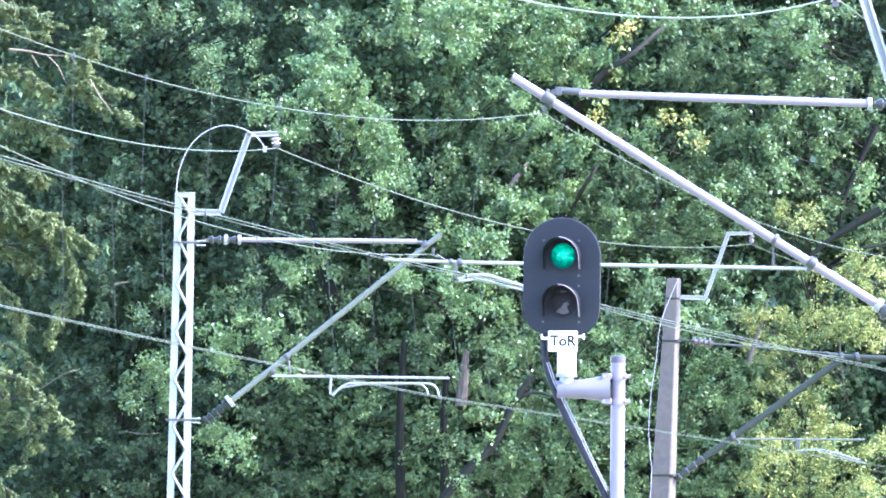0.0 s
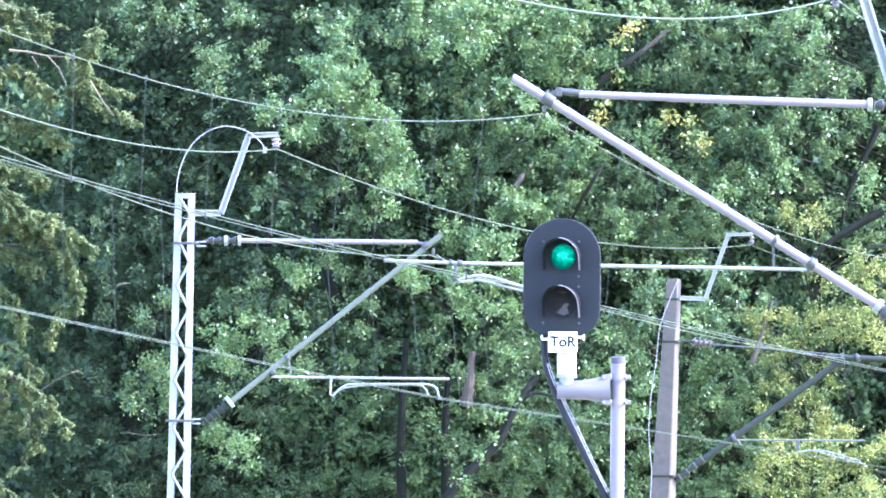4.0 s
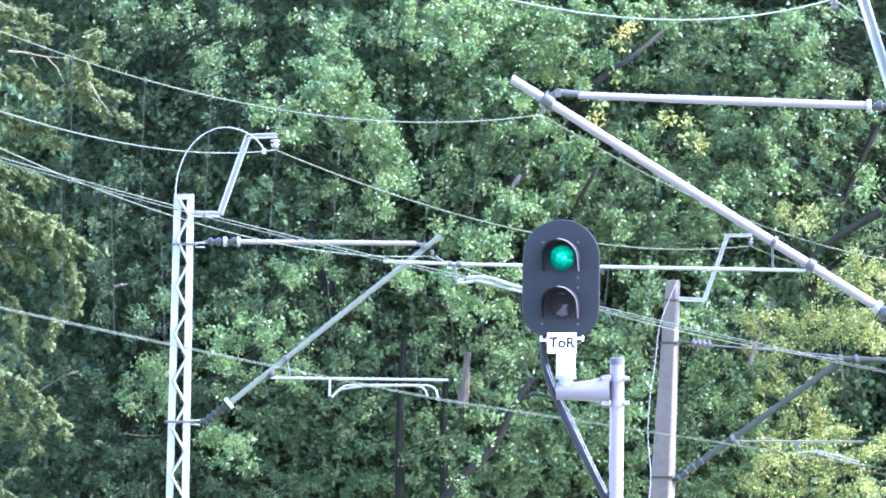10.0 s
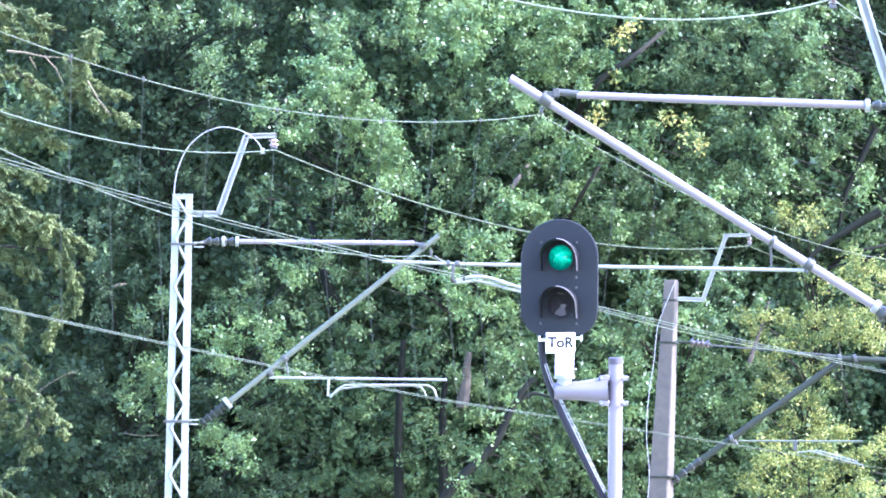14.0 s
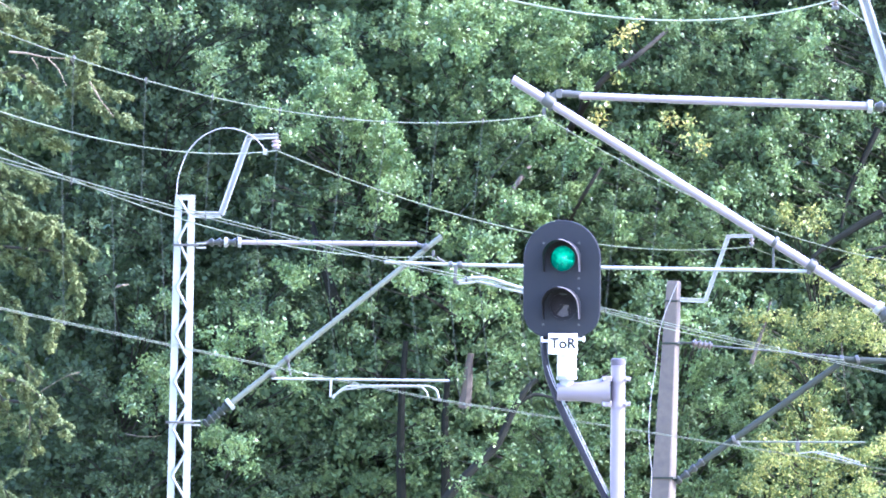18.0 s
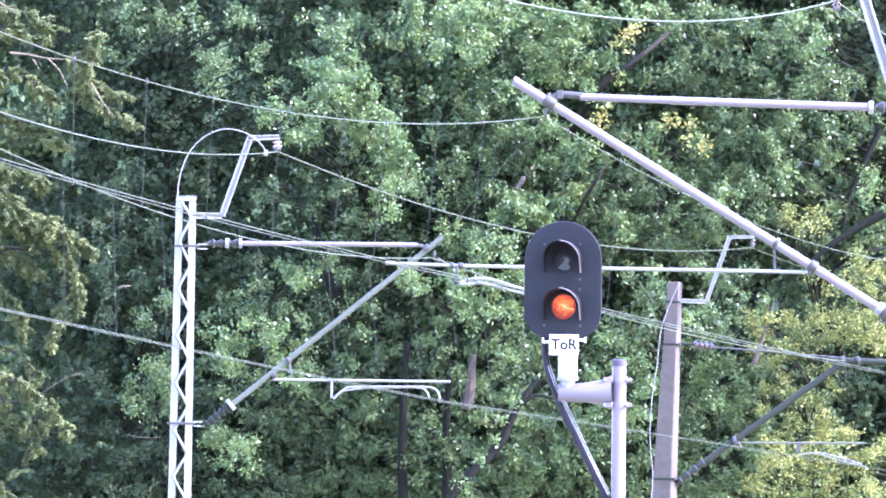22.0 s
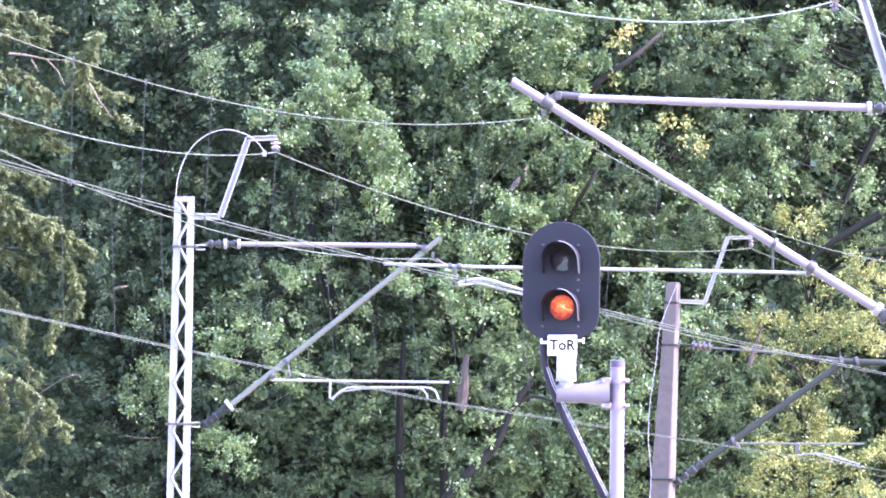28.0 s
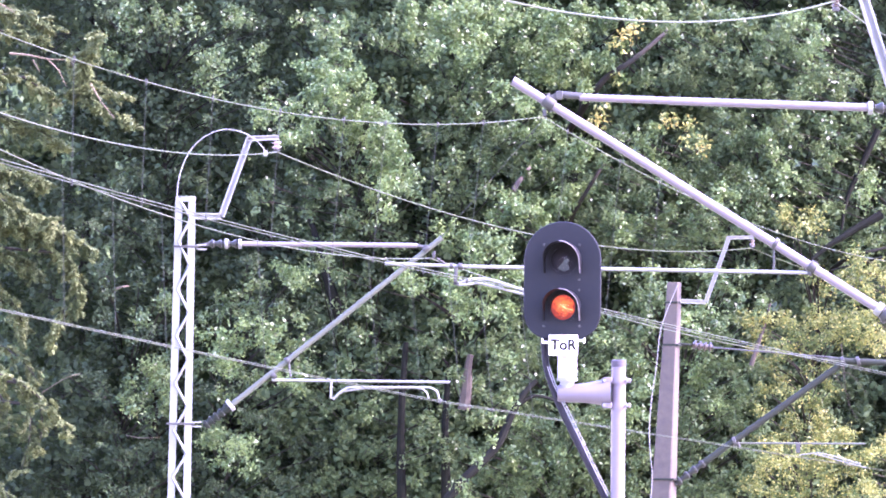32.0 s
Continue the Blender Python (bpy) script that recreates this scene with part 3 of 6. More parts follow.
for dx, dz in ((0.0, 0.0), (0.022, 0.013)):
    overhead("contact_wire", (-2.445 + dx, 70.0, 5.902 + dz), (0.567 + dx, 90.0, 5.675 + dz), 0.036, 0.0042, CONTACT, C_LABEL, 0.5)
    overhead("contact_wire", (0.567 + dx, 90.0, 5.675 + dz), (4.122 + dx, 118.0, 5.583 + dz), 0.013, 0.0042, CONTACT, C_LABEL, far=6)
    overhead("contact_wire", (-3.516 + dx, 101.0, 5.748 + dz * 0.6), (-0.011 + dx, 150.0, 5.751 + dz), 0.015, 0.0047, CONTACT, C_LABEL, 0.3)
    overhead("contact_wire", (-0.011 + dx, 150.0, 5.751 + dz), (7.162 + dx, 218.0, 5.680 + dz), -0.004, 0.0050, CONTACT, C_LABEL, far=14)
R_LABEL = "bare aluminium return wire strung between mast brackets"
overhead("return_wire", (-3.531, 101.0, 7.316), (-1.991, 150.0, 8.692), 0.147, 0.0077, WIRE, R_LABEL, 0.3)
overhead("return_wire", (-1.991, 150.0, 8.692), (5.243, 217.8, 9.418), 0.440, 0.0099, WIRE, R_LABEL)
overhead("return_wire", (5.243, 217.8, 9.418), (8.72, 250.0, 9.376), 0.049, 0.0090, WIRE, R_LABEL, far=8)
overhead("return_wire", (0.427, 70.0, 6.801), (2.757, 90.2, 7.770), 0.121, 0.0070, WIRE, R_LABEL, 0.3)
overhead("return_wire", (2.757, 90.2, 7.770), (3.646, 105.0, 8.161), 0.012, 0.0058, WIRE, R_LABEL, far=12)

overhead("tie_wire", (-0.035, 150.000, 7.713), (0.688, 90.0, 6.905), 0.0, 0.0028, DROPPER, "thin dark tie wire between two cantilever ends")


def droppers(up, down, stations, r):
    """Thin vertical hangers from a messenger wire to its contact wire."""
    (ua, ub, us), (da, db, ds) = up, down
    for s in stations:
        p = Vector(ua).lerp(Vector(ub), s)
        p.z -= 4 * us * s * (1 - s)
        q = Vector(da).lerp(Vector(db), s)
        q.z -= 4 * ds * s * (1 - s)
        d = thing("dropper", q, "thin dark dropper wire between messenger and contact wire", "wire", "droppers")
        part("hanger_wire", tube([p, p.lerp(q, 0.5), q], 0.48 * r, 6), DROPPER, d)
        part("clip", box(p, (0.013, 0.02, 0.035), bevel=0.002), FITTING, d)
        part("clip", box(q, (0.013, 0.02, 0.035), bevel=0.002), FITTING, d)


RML = ((-2.452, 70.0, 6.617), (0.688, 90.0, 6.922), 0.222)
RCL = ((-2.445, 70.0, 5.902), (0.567, 90.0, 5.675), 0.036)
RMR = ((0.688, 90.0, 6.922), (4.114, 118.0, 6.639), 0.158)
RCR = ((0.567, 90.0, 5.675), (4.122, 118.0, 5.583), 0.013)
LML = ((-3.528, 101.0, 7.022), (-0.179, 150.0, 7.455), 0.258)
LCL = ((-3.516, 101.0, 5.748), (-0.011, 150.0, 5.751), 0.015)
LMR = ((-0.179, 150.0, 7.455), (6.857, 218.0, 7.492), 0.180)
LCR = ((-0.011, 150.0, 5.751), (7.162, 218.0, 5.680), -0.004)
droppers(RML, RCL, (0.107, 0.221, 0.332, 0.452, 0.572, 0.655, 0.763, 0.862), 0.0031)
droppers(RMR, RCR, (0.055, 0.18, 0.28), 0.0031)
droppers(LML, LCL, (0.10, 0.19, 0.286, 0.50, 0.68, 0.80, 0.93), 0.0042)
droppers(LMR, LCR, (0.03, 0.085, 0.16, 0.24, 0.35), 0.0052)

# ---------------------------------------------------------------- the signal
D = 84
SG = thing("railway_signal", (1.154, D, 0), "two-aspect railway signal with dark oval backboard on a pale grey pole", "railway signal")
PX = SG.location.x
ptop = 5.088
part("pole", tube([(PX, D, 0), (PX, D, ptop)], 0.0467, 24), POLE_PAINT, SG)
part("pole_cap", tube([(PX, D, ptop - 0.0373), (PX, D, ptop + 0.0030), (PX, D, ptop + 0.0105)], [0.0489, 0.0489, 0.0373], 24), CAP, SG, "weathered grey cap on the pole top")
part("base_plate", box((PX, D, 0.0149), (0.2987, 0.2987, 0.0299)), POLE_PAINT, SG)
BX = 0.814
bz = 4.872
part("bracket_arm", tube([(BX - 0.0635, D, bz), (BX - 0.0523, D, bz), (BX + 0.1120, D, bz + 0.0037), (PX - 0.0523, D, bz + 0.0090)], [0.0523, 0.0585, 0.064, 0.094], 20), POLE_PAINT, SG)
for z in (4.961, 4.796):
    part("pole_clamp", tube([(PX, D, z - 0.0209), (PX, D, z + 0.0209)], 0.0560, 24), POLE_PAINT, SG)
    part("clamp_lug", box((PX + 0.0635, D, z), (0.0373, 0.0373, 0.0299)), POLE_PAINT, SG)
    part("clamp_lug", box((PX - 0.0747, D - 0.0373, z), (0.0672, 0.0373, 0.0373)), POLE_PAINT, SG)
    for ex in (-0.0933, 0.0560):
        part("bolt", tube([(PX + ex, D - 0.0672, z), (PX + ex, D - 0.0149, z)], 0.0105, 8), GALV, SG)
z0, z1 = 4.876, 5.242
part("collar", tube([(BX, D, z0), (BX, D, z0 + 0.0896)], 0.0493, 20), GALV, SG)
part("post", tube([(BX, D, z0 + 0.0821), (BX, D, z1 + 0.0747)], 0.0635, 24), POST, SG, "white enamelled post under the signal head")
part("post_ring", tube([(BX, D, z0 + 0.0784), (BX, D, z0 + 0.1008)], 0.0687, 24), GALV, SG)

# backboard with two openings
HX, HZ = 0.778, 5.615
UZ, LZ = 5.753, 5.440
half_w, half_h = 0.2501, 0.3845


def ring_points(cx, cz, r, n=36):
    return [(cx + r * math.cos(2 * math.pi * k / n), cz + r * math.sin(2 * math.pi * k / n)) for k in range(n)]


def plate(name, outlines, y0, y1):
    """A flat plate with openings, from closed outlines in the x-z plane."""
    cu = bpy.data.curves.new(name, "CURVE")
    cu.dimensions, cu.fill_mode, cu.extrude = "2D", "BOTH", (y1 - y0) / 2
    for pts in outlines:
        sp = cu.splines.new("POLY")
        sp.points.add(len(pts) - 1)
        for p, (x, z) in zip(sp.points, pts):
            p.co = (x, z, 0, 1)
        sp.use_cyclic_u = True
    ob = bpy.data.objects.new(name, cu)
    me = bpy.data.meshes.new_from_object(ob)
    bpy.data.objects.remove(ob)
    me.transform(Matrix.Translation((0, (y0 + y1) / 2, 0)) @ Matrix.Rotation(radians(90), 4, "X"))
    return me


outline = []
for k in range(25):
    a = math.pi * k / 24
    outline.append((HX + half_w * math.cos(a), HZ + half_h - half_w + half_w * math.sin(a)))
rb = 0.2165
for k in range(25):
    a = math.pi + math.pi * k / 24
    e = 0.72
    cx_, sx_ = math.cos(a), math.sin(a)
    outline.append((HX + half_w * math.copysign(abs(cx_) ** e, cx_), HZ - half_h + rb + rb * math.copysign(abs(sx_) ** e, sx_)))
# the head looks a little towards the trains that come along the curve
HEAD = Matrix.Translation((HX, D - 0.07, 0)) @ Matrix.Rotation(radians(-8), 4, "Z") @ Matrix.Translation((-HX, 0.07 - D, 0))
part("backboard", plate("backboard", [outline, ring_points(HX + 0.0037, UZ, 0.0881), ring_points(HX + 0.0037, LZ, 0.0881)], D - 0.0821, D - 0.0672), BOARD, SG, "dark blue-grey oval backboard", smooth=False, turn=HEAD)
part("board_rim", tube([(x, D - 0.0747, z) for x, z in outline + outline[:1]], 0.0078, 8), BOARD, SG, turn=HEAD)
part("housing", box((HX, D + 0.0672, (UZ + LZ) / 2), (0.38, 0.1643, 0.5376), bevel=0.03), BOARD, SG, turn=HEAD)
rim_out = [(HX + ex * 0.170, (UZ + LZ) / 2 + ez * 0.2688) for ex, ez in ((-1, -1), (1, -1), (1, 1), (-1, 1))]
rim_in = [(HX + ex * 0.160, (UZ + LZ) / 2 + ez * 0.2598) for ex, ez in ((-1, -1), (1, -1), (1, 1), (-1, 1))]
part("housing_wall", plate("housing_wall", [rim_out, rim_in], D - 0.0665, D - 0.0157), BOARD, SG, smooth=False, turn=HEAD)
SHUTTERS = []
for cz, mat, kind in ((UZ, GREEN_LAMP, "green"), (LZ, AMBER_LAMP, "amber")):
    cx = HX + 0.0037
    arc = []
    bm = bmesh.new()
    lens_r = 0.1217
    way = [(1.0, 0.0, -0.088 + 0.0176 * k) for k in range(5)]
    way += [(math.cos(math.pi * k / 30), math.sin(math.pi * k / 30), 0.0) for k in range(31)]
    way += [(-1.0, 0.0, -0.0176 * k) for k in range(1, 6)]
    prev = None
    for c, s, fall in way:
        length = 0.115 + 0.105 * s + 0.6 * fall
        quad = []
        for rr, yy in ((lens_r, D - 0.0821), (lens_r, D - 0.0821 - length), (lens_r - 0.0045, D - 0.0821 - length), (lens_r - 0.0045, D - 0.0821)):
            quad.append(bm.verts.new((cx + rr * c, yy, cz + rr * s + fall)))
        if prev:
            for i in range(4):
                bm.faces.new((prev[i], prev[(i + 1) % 4], quad[(i + 1) % 4], quad[i]))
        else:
            bm.faces.new(quad)
        prev = quad
        arc.append((cx + (lens_r - 0.0022) * c, D - 0.0821 - length, cz + (lens_r - 0.0022) * s + fall))
    bm.faces.new(prev[::-1])
    part("hood", bm, HOOD, SG, "black hood over the lens", turn=HEAD)
    # only the right half of the rim gets the painted sunlight
    part("hood_lip", tube(arc[:21], 0.0038, 6), HOOD_EDGE, SG, "pale lip painted as the hood's sunlit edge", turn=HEAD)
    part("lens_ring", plate("lens_ring", [ring_points(cx, cz, 0.1008), ring_points(cx, cz, 0.0835)], D - 0.0881, D - 0.0806), HOOD, SG, smooth=False, turn=HEAD)
    dome = bmesh.new()
    rings_ = []
    for rr, yy in ((0.0875, 0.0), (0.0730, -0.0105), (0.0485, -0.0194), (0.0224, -0.0239)):
        rings_.append([dome.verts.new((x, D - 0.0732 + yy, z)) for x, z in ring_points(cx, cz, rr, 32)])
    for a_, b_ in zip(rings_, rings_[1:]):
        for k in range(32):
            dome.faces.new((a_[k], a_[(k + 1) % 32], b_[(k + 1) % 32], b_[k]))
    dome.faces.new(rings_[-1])
    glass = part("lens", dome, LENS, SG, "clear domed lens", turn=HEAD)
    glass.visible_shadow = False
    part("lit_lamp", tube([(cx, D - 0.0299, cz), (cx, D - 0.0224, cz)], 0.084, 32), mat, SG, kind + " signal lamp", origin=(cx, D - 0.0299, cz), turn=HEAD)
    star = bmesh.new()
    for ex, ez, r in ((0.0, 0.004, 0.0075), (-0.011, 0.012, 0.005), (0.011, -0.004, 0.0055), (0.021, -0.009, 0.004), (0.030, -0.010, 0.0034), (0.038, -0.012, 0.004),
                      (0.047, -0.013, 0.0034), (0.056, -0.016, 0.0048), (-0.031, 0.006, 0.0035), (0.012, 0.017, 0.0035), (-0.006, -0.016, 0.004)):
        tube([(cx + ex, D - 0.0325, cz + ez), (cx + ex, D - 0.0302, cz + ez)], r, 9, star)
    part("filament", star, GREEN_CORE if kind == "green" else AMBER_CORE, SG, "brighter glow of the " + kind + " filament", smooth=False, turn=HEAD)
    # added vane, no part of the real signal: it hides the lamp which is not showing
    vy = D - (0.052 if kind == "green" else 0.040)
    vane = part("shutter", tube([(cx, vy, cz), (cx, vy + 0.004, cz)], 0.084, 32), VANE, SG, "added dark vane that stands for the lamp switched off", origin=(cx, vy, cz), turn=HEAD)
    # the unlit lens's glint, painted as a flat patch on the vane
    sm = bmesh.new()
    blob = [(-0.042, -0.058), (0.0, -0.074), (0.038, -0.062), (0.030, -0.036), (0.026, -0.016), (0.040, -0.006), (0.028, 0.008), (0.006, 0.004), (-0.004, -0.016), (-0.028, -0.040)]
    lo = [sm.verts.new((cx + x, vy - 0.004, cz + z)) for x, z in blob]
    hi = [sm.verts.new((cx + x, vy - 0.0005, cz + z)) for x, z in blob]
    sm.faces.new(lo)
    sm.faces.new(hi[::-1])
    for k in range(len(blob)):
        sm.faces.new((lo[k], lo[(k + 1) % len(blob)], hi[(k + 1) % len(blob)], hi[k]))
    part("glint_patch", sm, GREEN_GLINT if kind == "green" else LENS_GLINT, vane, "patch painted as the glint in the unlit lens", smooth=False, turn=HEAD)
    SHUTTERS.append((vane, vane.location.copy()))
for ex, ez in ((0.1120, 0.2389), (0.1120, 0.1157), (0.1120, 0.0075), (0.1120, -0.0597), (0.1120, -0.1867), (0.1157, -0.2987), (-0.1232, 0.2389), (-0.1232, -0.2987)):
    part("bolt", tube([(HX + ex, D - 0.0933, HZ + ez), (HX + ex, D - 0.0806, HZ + ez)], 0.0082, 8), FITTING, SG, turn=HEAD)

# name plate
sx, sz = 0.786, 5.189
part("name_plate", box((sx, D - 0.1008, sz), (0.1919, 0.0045, 0.1359), bevel=0.002), WHITE, SG, "white plate lettered ToR")
cu = bpy.data.curves.new("letters", "FONT")
cu.body, cu.size, cu.extrude, cu.align_x, cu.align_y = "ToR", 0.096, 0.0008, "CENTER", "CENTER"
cu.offset = 0.0037
ob = bpy.data.objects.new("letters", cu)
me = bpy.data.meshes.new_from_object(ob)
bpy.data.objects.remove(ob)
me.transform(Matrix.Translation((sx, D - 0.1042, sz)) @ Matrix.Rotation(radians(90), 4, "X"))
part("letters", me, BLACK, SG, "black letters ToR", smooth=False)
for s in (-1, 1):
    bm = box((sx + s * 0.1157, D - 0.0747, sz + 0.0261 + 0.0075 * s), (0.0560, 0.0224, 0.0164))
    box((sx + s * 0.1381, D - 0.0747, sz + 0.0336), (0.0134, 0.0373, 0.0411 if s > 0 else 0.0261), bm=bm)
    part("plate_bracket", bm, WHITE, SG)
cab = [(0.656, 84.000, 5.317), (0.661, 84.000, 5.186), (0.680, 84.000, 5.037), (0.734, 84.000, 4.870), (0.803, 84.000, 4.713), (0.909, 84.000, 4.505), (1.038, 84.000, 4.253), (1.137, 84.000, 4.044)]
part("conduit", tube(smooth([(p[0], p[1] + 0.03, p[2]) for p in cab], 5), 0.022, 14), RUBBER, SG, "dark flexible conduit running down to the pole")
for off in (-0.020, -0.007):
    lead = [(0.703, 84.000, 5.056), (0.745, 84.000, 4.937), (0.802, 84.000, 4.822), (0.893, 84.000, 4.640), (1.007, 84.000, 4.402), (1.106, 84.000, 4.208)]
    part("cable", tube(smooth([(p[0] + off, p[1] - 0.03, p[2] + 0.4 * off) for p in lead], 4), 0.0030, 6), CABLE, SG, "thin pale cable along the conduit")


# ---------------------------------------------------------------- trees
RNG = np.random.default_rng(7)


def leaf_sheet(name, centres, normals, size, slim=0.62, spread=0.7, along=None):
    """Many small folded leaves at the given places, facing roughly along the given directions."""
    n = len(centres)
    nrm = normals + RNG.normal(0, spread, (n, 3))
    nrm /= np.linalg.norm(nrm, axis=1, keepdims=True)
    ref = RNG.normal(0, 1, (n, 3))
    ref[:, 2] -= 0.9
    if along is not None:
        ref = along + RNG.normal(0, 0.15, (n, 3))
    a = ref - nrm * np.sum(ref * nrm, axis=1, keepdims=True)
    a /= np.linalg.norm(a, axis=1, keepdims=True)
    b = np.cross(nrm, a)
    s = (size * RNG.uniform(0.65, 1.3, n))[:, None]
    fold = nrm * s * RNG.uniform(0.02, 0.16, (n, 1))
    m = 4
    v = np.empty((n, m, 3))
    v[:, 0] = centres - a * s * 0.5
    v[:, 1] = centres + b * s * slim * 0.5 + fold + a * s * 0.06
    v[:, 2] = centres + a * s * 0.5
    v[:, 3] = centres - b * s * slim * 0.5 + fold + a * s * 0.06
    me = bpy.data.meshes.new(name)
    me.vertices.add(n * m)
    me.vertices.foreach_set("co", v.astype(np.float32).ravel())
    me.loops.add(n * m)
    me.loops.foreach_set("vertex_index", np.arange(n * m, dtype=np.int32))
    me.polygons.add(n)
    me.polygons.foreach_set("loop_start", np.arange(0, n * m, m, dtype=np.int32))
    me.update(calc_edges=True)
    return me


def clump_points(centre, radius, clusters, leaves, flat=0.75, cluster_r=0.34):
    """Leaves on the skins of many small tufts that together make one bough's foliage."""
    c = RNG.normal(0, 1, (clusters, 3))
    c /= np.linalg.norm(c, axis=1, keepdims=True)
    c *= (RNG.uniform(0.25, 1.0, (clusters, 1)) ** 0.6) * radius
    c[:, 2] *= flat
    c += np.array(centre)
    # each tuft is a handful of leafy twigs that point outwards and up
    twigs = 7
    out = c - np.array(centre)
    out /= np.linalg.norm(out, axis=1, keepdims=True) + 0.05
    way = RNG.normal(0, 1, (clusters, twigs, 3)) + 0.5 * out[:, None, :] + np.array((0.0, 0.0, 0.35))
    way /= np.linalg.norm(way, axis=2, keepdims=True)
    way *= cluster_r * RNG.uniform(0.5, 1.45, (clusters, twigs, 1))
    which = RNG.integers(0, clusters, leaves)
    twig = way[which, RNG.integers(0, twigs, leaves)]
    along = RNG.uniform(0.0, 1.0, (leaves, 1)) ** 0.8
    off = twig * along + RNG.normal(0, 0.05, (leaves, 3))
    off[:, 2] -= 0.10 * cluster_r * along[:, 0] ** 2
    up = 0.35 * twig / (np.linalg.norm(twig, axis=1, keepdims=True) + 1e-6)
    up[:, 2] += 0.55
    return c, c[which] + off, up


SWAYING = []
FLUTTER = []


def tree(x, y, height, radius, low, label, leaf, boughs=18, clusters=16, leaves=1500, size=0.085, shape=0.7, bough_r=0.95, bark=BARK,
         trunk_r=None, front=0.35, sway=1.0, name="broadleaf_tree", extra=(), limbs=(), crown=16, inner=0):
    """A trunk that tapers and wanders, limbs, and boughs of many small leaves. low: height of the lowest bough."""
    t = thing(name, (x, y, 0), label, "tree", "lineside trees")
    trunk_r = trunk_r or 0.007 * height + 0.02
    lean = RNG.normal(0, 0.25, 2)
    line = []
    for k in range(9):
        f = k / 8
        line.append(Vector((x + lean[0] * f * f + 0.12 * math.sin(k * 1.7 + x), y + lean[1] * f, height * 0.93 * f)))
    part("trunk", tube(line, [trunk_r * (1.25 if k == 0 else 1) * (1 - 0.9 * k / 8) + 0.012 for k in range(9)], 10), bark, t)

    def on_trunk(z):
        f = max(0.0, min(0.999, z / (height * 0.93))) * 8
        return line[int(f)].lerp(line[int(f) + 1], f - int(f))

    spots = []
    for i in range(boughs):
        f = (i + 0.5) / boughs
        z = low + (height - low) * f
        swell = (4 * f * (1 - f)) ** 0.5 if shape <= 0 else min(1.0, ((1 - f) / shape) ** 0.8) * min(1.0, 0.55 + 2.5 * f)
        ang = i * 2.399 + RNG.uniform(-0.4, 0.4)
        if math.sin(ang) > 0 and RNG.uniform() < front:
            ang = -ang
        r = radius * swell * RNG.uniform(0.65, 1.0)
        spots.append((x + r * math.cos(ang), y + r * math.sin(ang), z, bough_r * RNG.uniform(0.75, 1.2) * (0.55 + 0.45 * min(1, swell + 0.2))))
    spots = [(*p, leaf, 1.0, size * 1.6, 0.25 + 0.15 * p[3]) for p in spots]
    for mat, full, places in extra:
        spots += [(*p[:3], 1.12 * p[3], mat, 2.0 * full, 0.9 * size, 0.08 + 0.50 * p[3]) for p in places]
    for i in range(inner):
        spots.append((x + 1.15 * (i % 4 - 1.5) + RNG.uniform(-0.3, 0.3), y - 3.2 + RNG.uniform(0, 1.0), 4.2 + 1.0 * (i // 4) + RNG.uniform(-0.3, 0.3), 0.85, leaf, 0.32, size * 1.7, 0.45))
    # unseen roof of large-leaved boughs, added to keep sun off the foliage below
    for i in range(crown):
        ang, r = i * 2.399, radius * 1.1 * math.sqrt((i + 0.5) / crown)
        spots.append((x + r * math.cos(ang), y - 1.9 + r * math.sin(ang), 16.9 + (height - 17.5) * RNG.uniform(0, 1), 1.5, leaf, 0.12, 0.36, 0.5))
    for bx, by, bz_, br, mat, full, leaf_size, twig_r in spots:
        tip = Vector((bx, by, bz_))
        reach = (tip - Vector((x, y, bz_))).length
        base = on_trunk(max(0.4, bz_ - min(0.35 * reach, 0.45) - 0.2))
        share = (br / 0.9) ** 1.7
        if leaf_size < 0.2 and (abs(bx) > 10.2 or not 4.0 < bz_ < 16.0):
            share *= 0.4
        tufts, pts, nrm = clump_points(tip, br, max(4, int(clusters * share)), max(24, int(leaves * full * share)), cluster_r=twig_r)
        knot = tip + Vector((0.15 * (x - bx), 0.35 * (base.y - by), -0.1))
        mid = knot if leaf_size < size else base.lerp(tip, 0.55) + Vector((0, 0, min(0.12 * reach, 0.2) + 0.05))
        bm = tube([base, base.lerp(mid, 0.5) + Vector((0, 0, 0.05)), mid, tip], [0.014 + 0.0015 * reach, 0.013, 0.010, 0.005], 6)
        for q in tufts[::2]:
            tube([mid.lerp(tip, RNG.uniform(0.1, 0.9)), q], [0.010, 0.004], 3, bm)
        b = part("bough", bm, bark, t, origin=base)
        part("foliage", leaf_sheet("foliage", pts, nrm, leaf_size), mat, b, smooth=False)
        if abs(bx) < 11 and 3 < bz_ < 17 and sway > 0.2:
            FLUTTER.append((b, base - t.location, reach + br, sway))
    for line_, thick, wood in limbs:
        k = len(line_) - 1
        part("limb", tube(smooth(line_, 3), [thick * (1 - 0.55 * i / (3 * k)) for i in range(3 * k + 1)], 8), wood, t)
    SWAYING.append((t, sway))
    return t


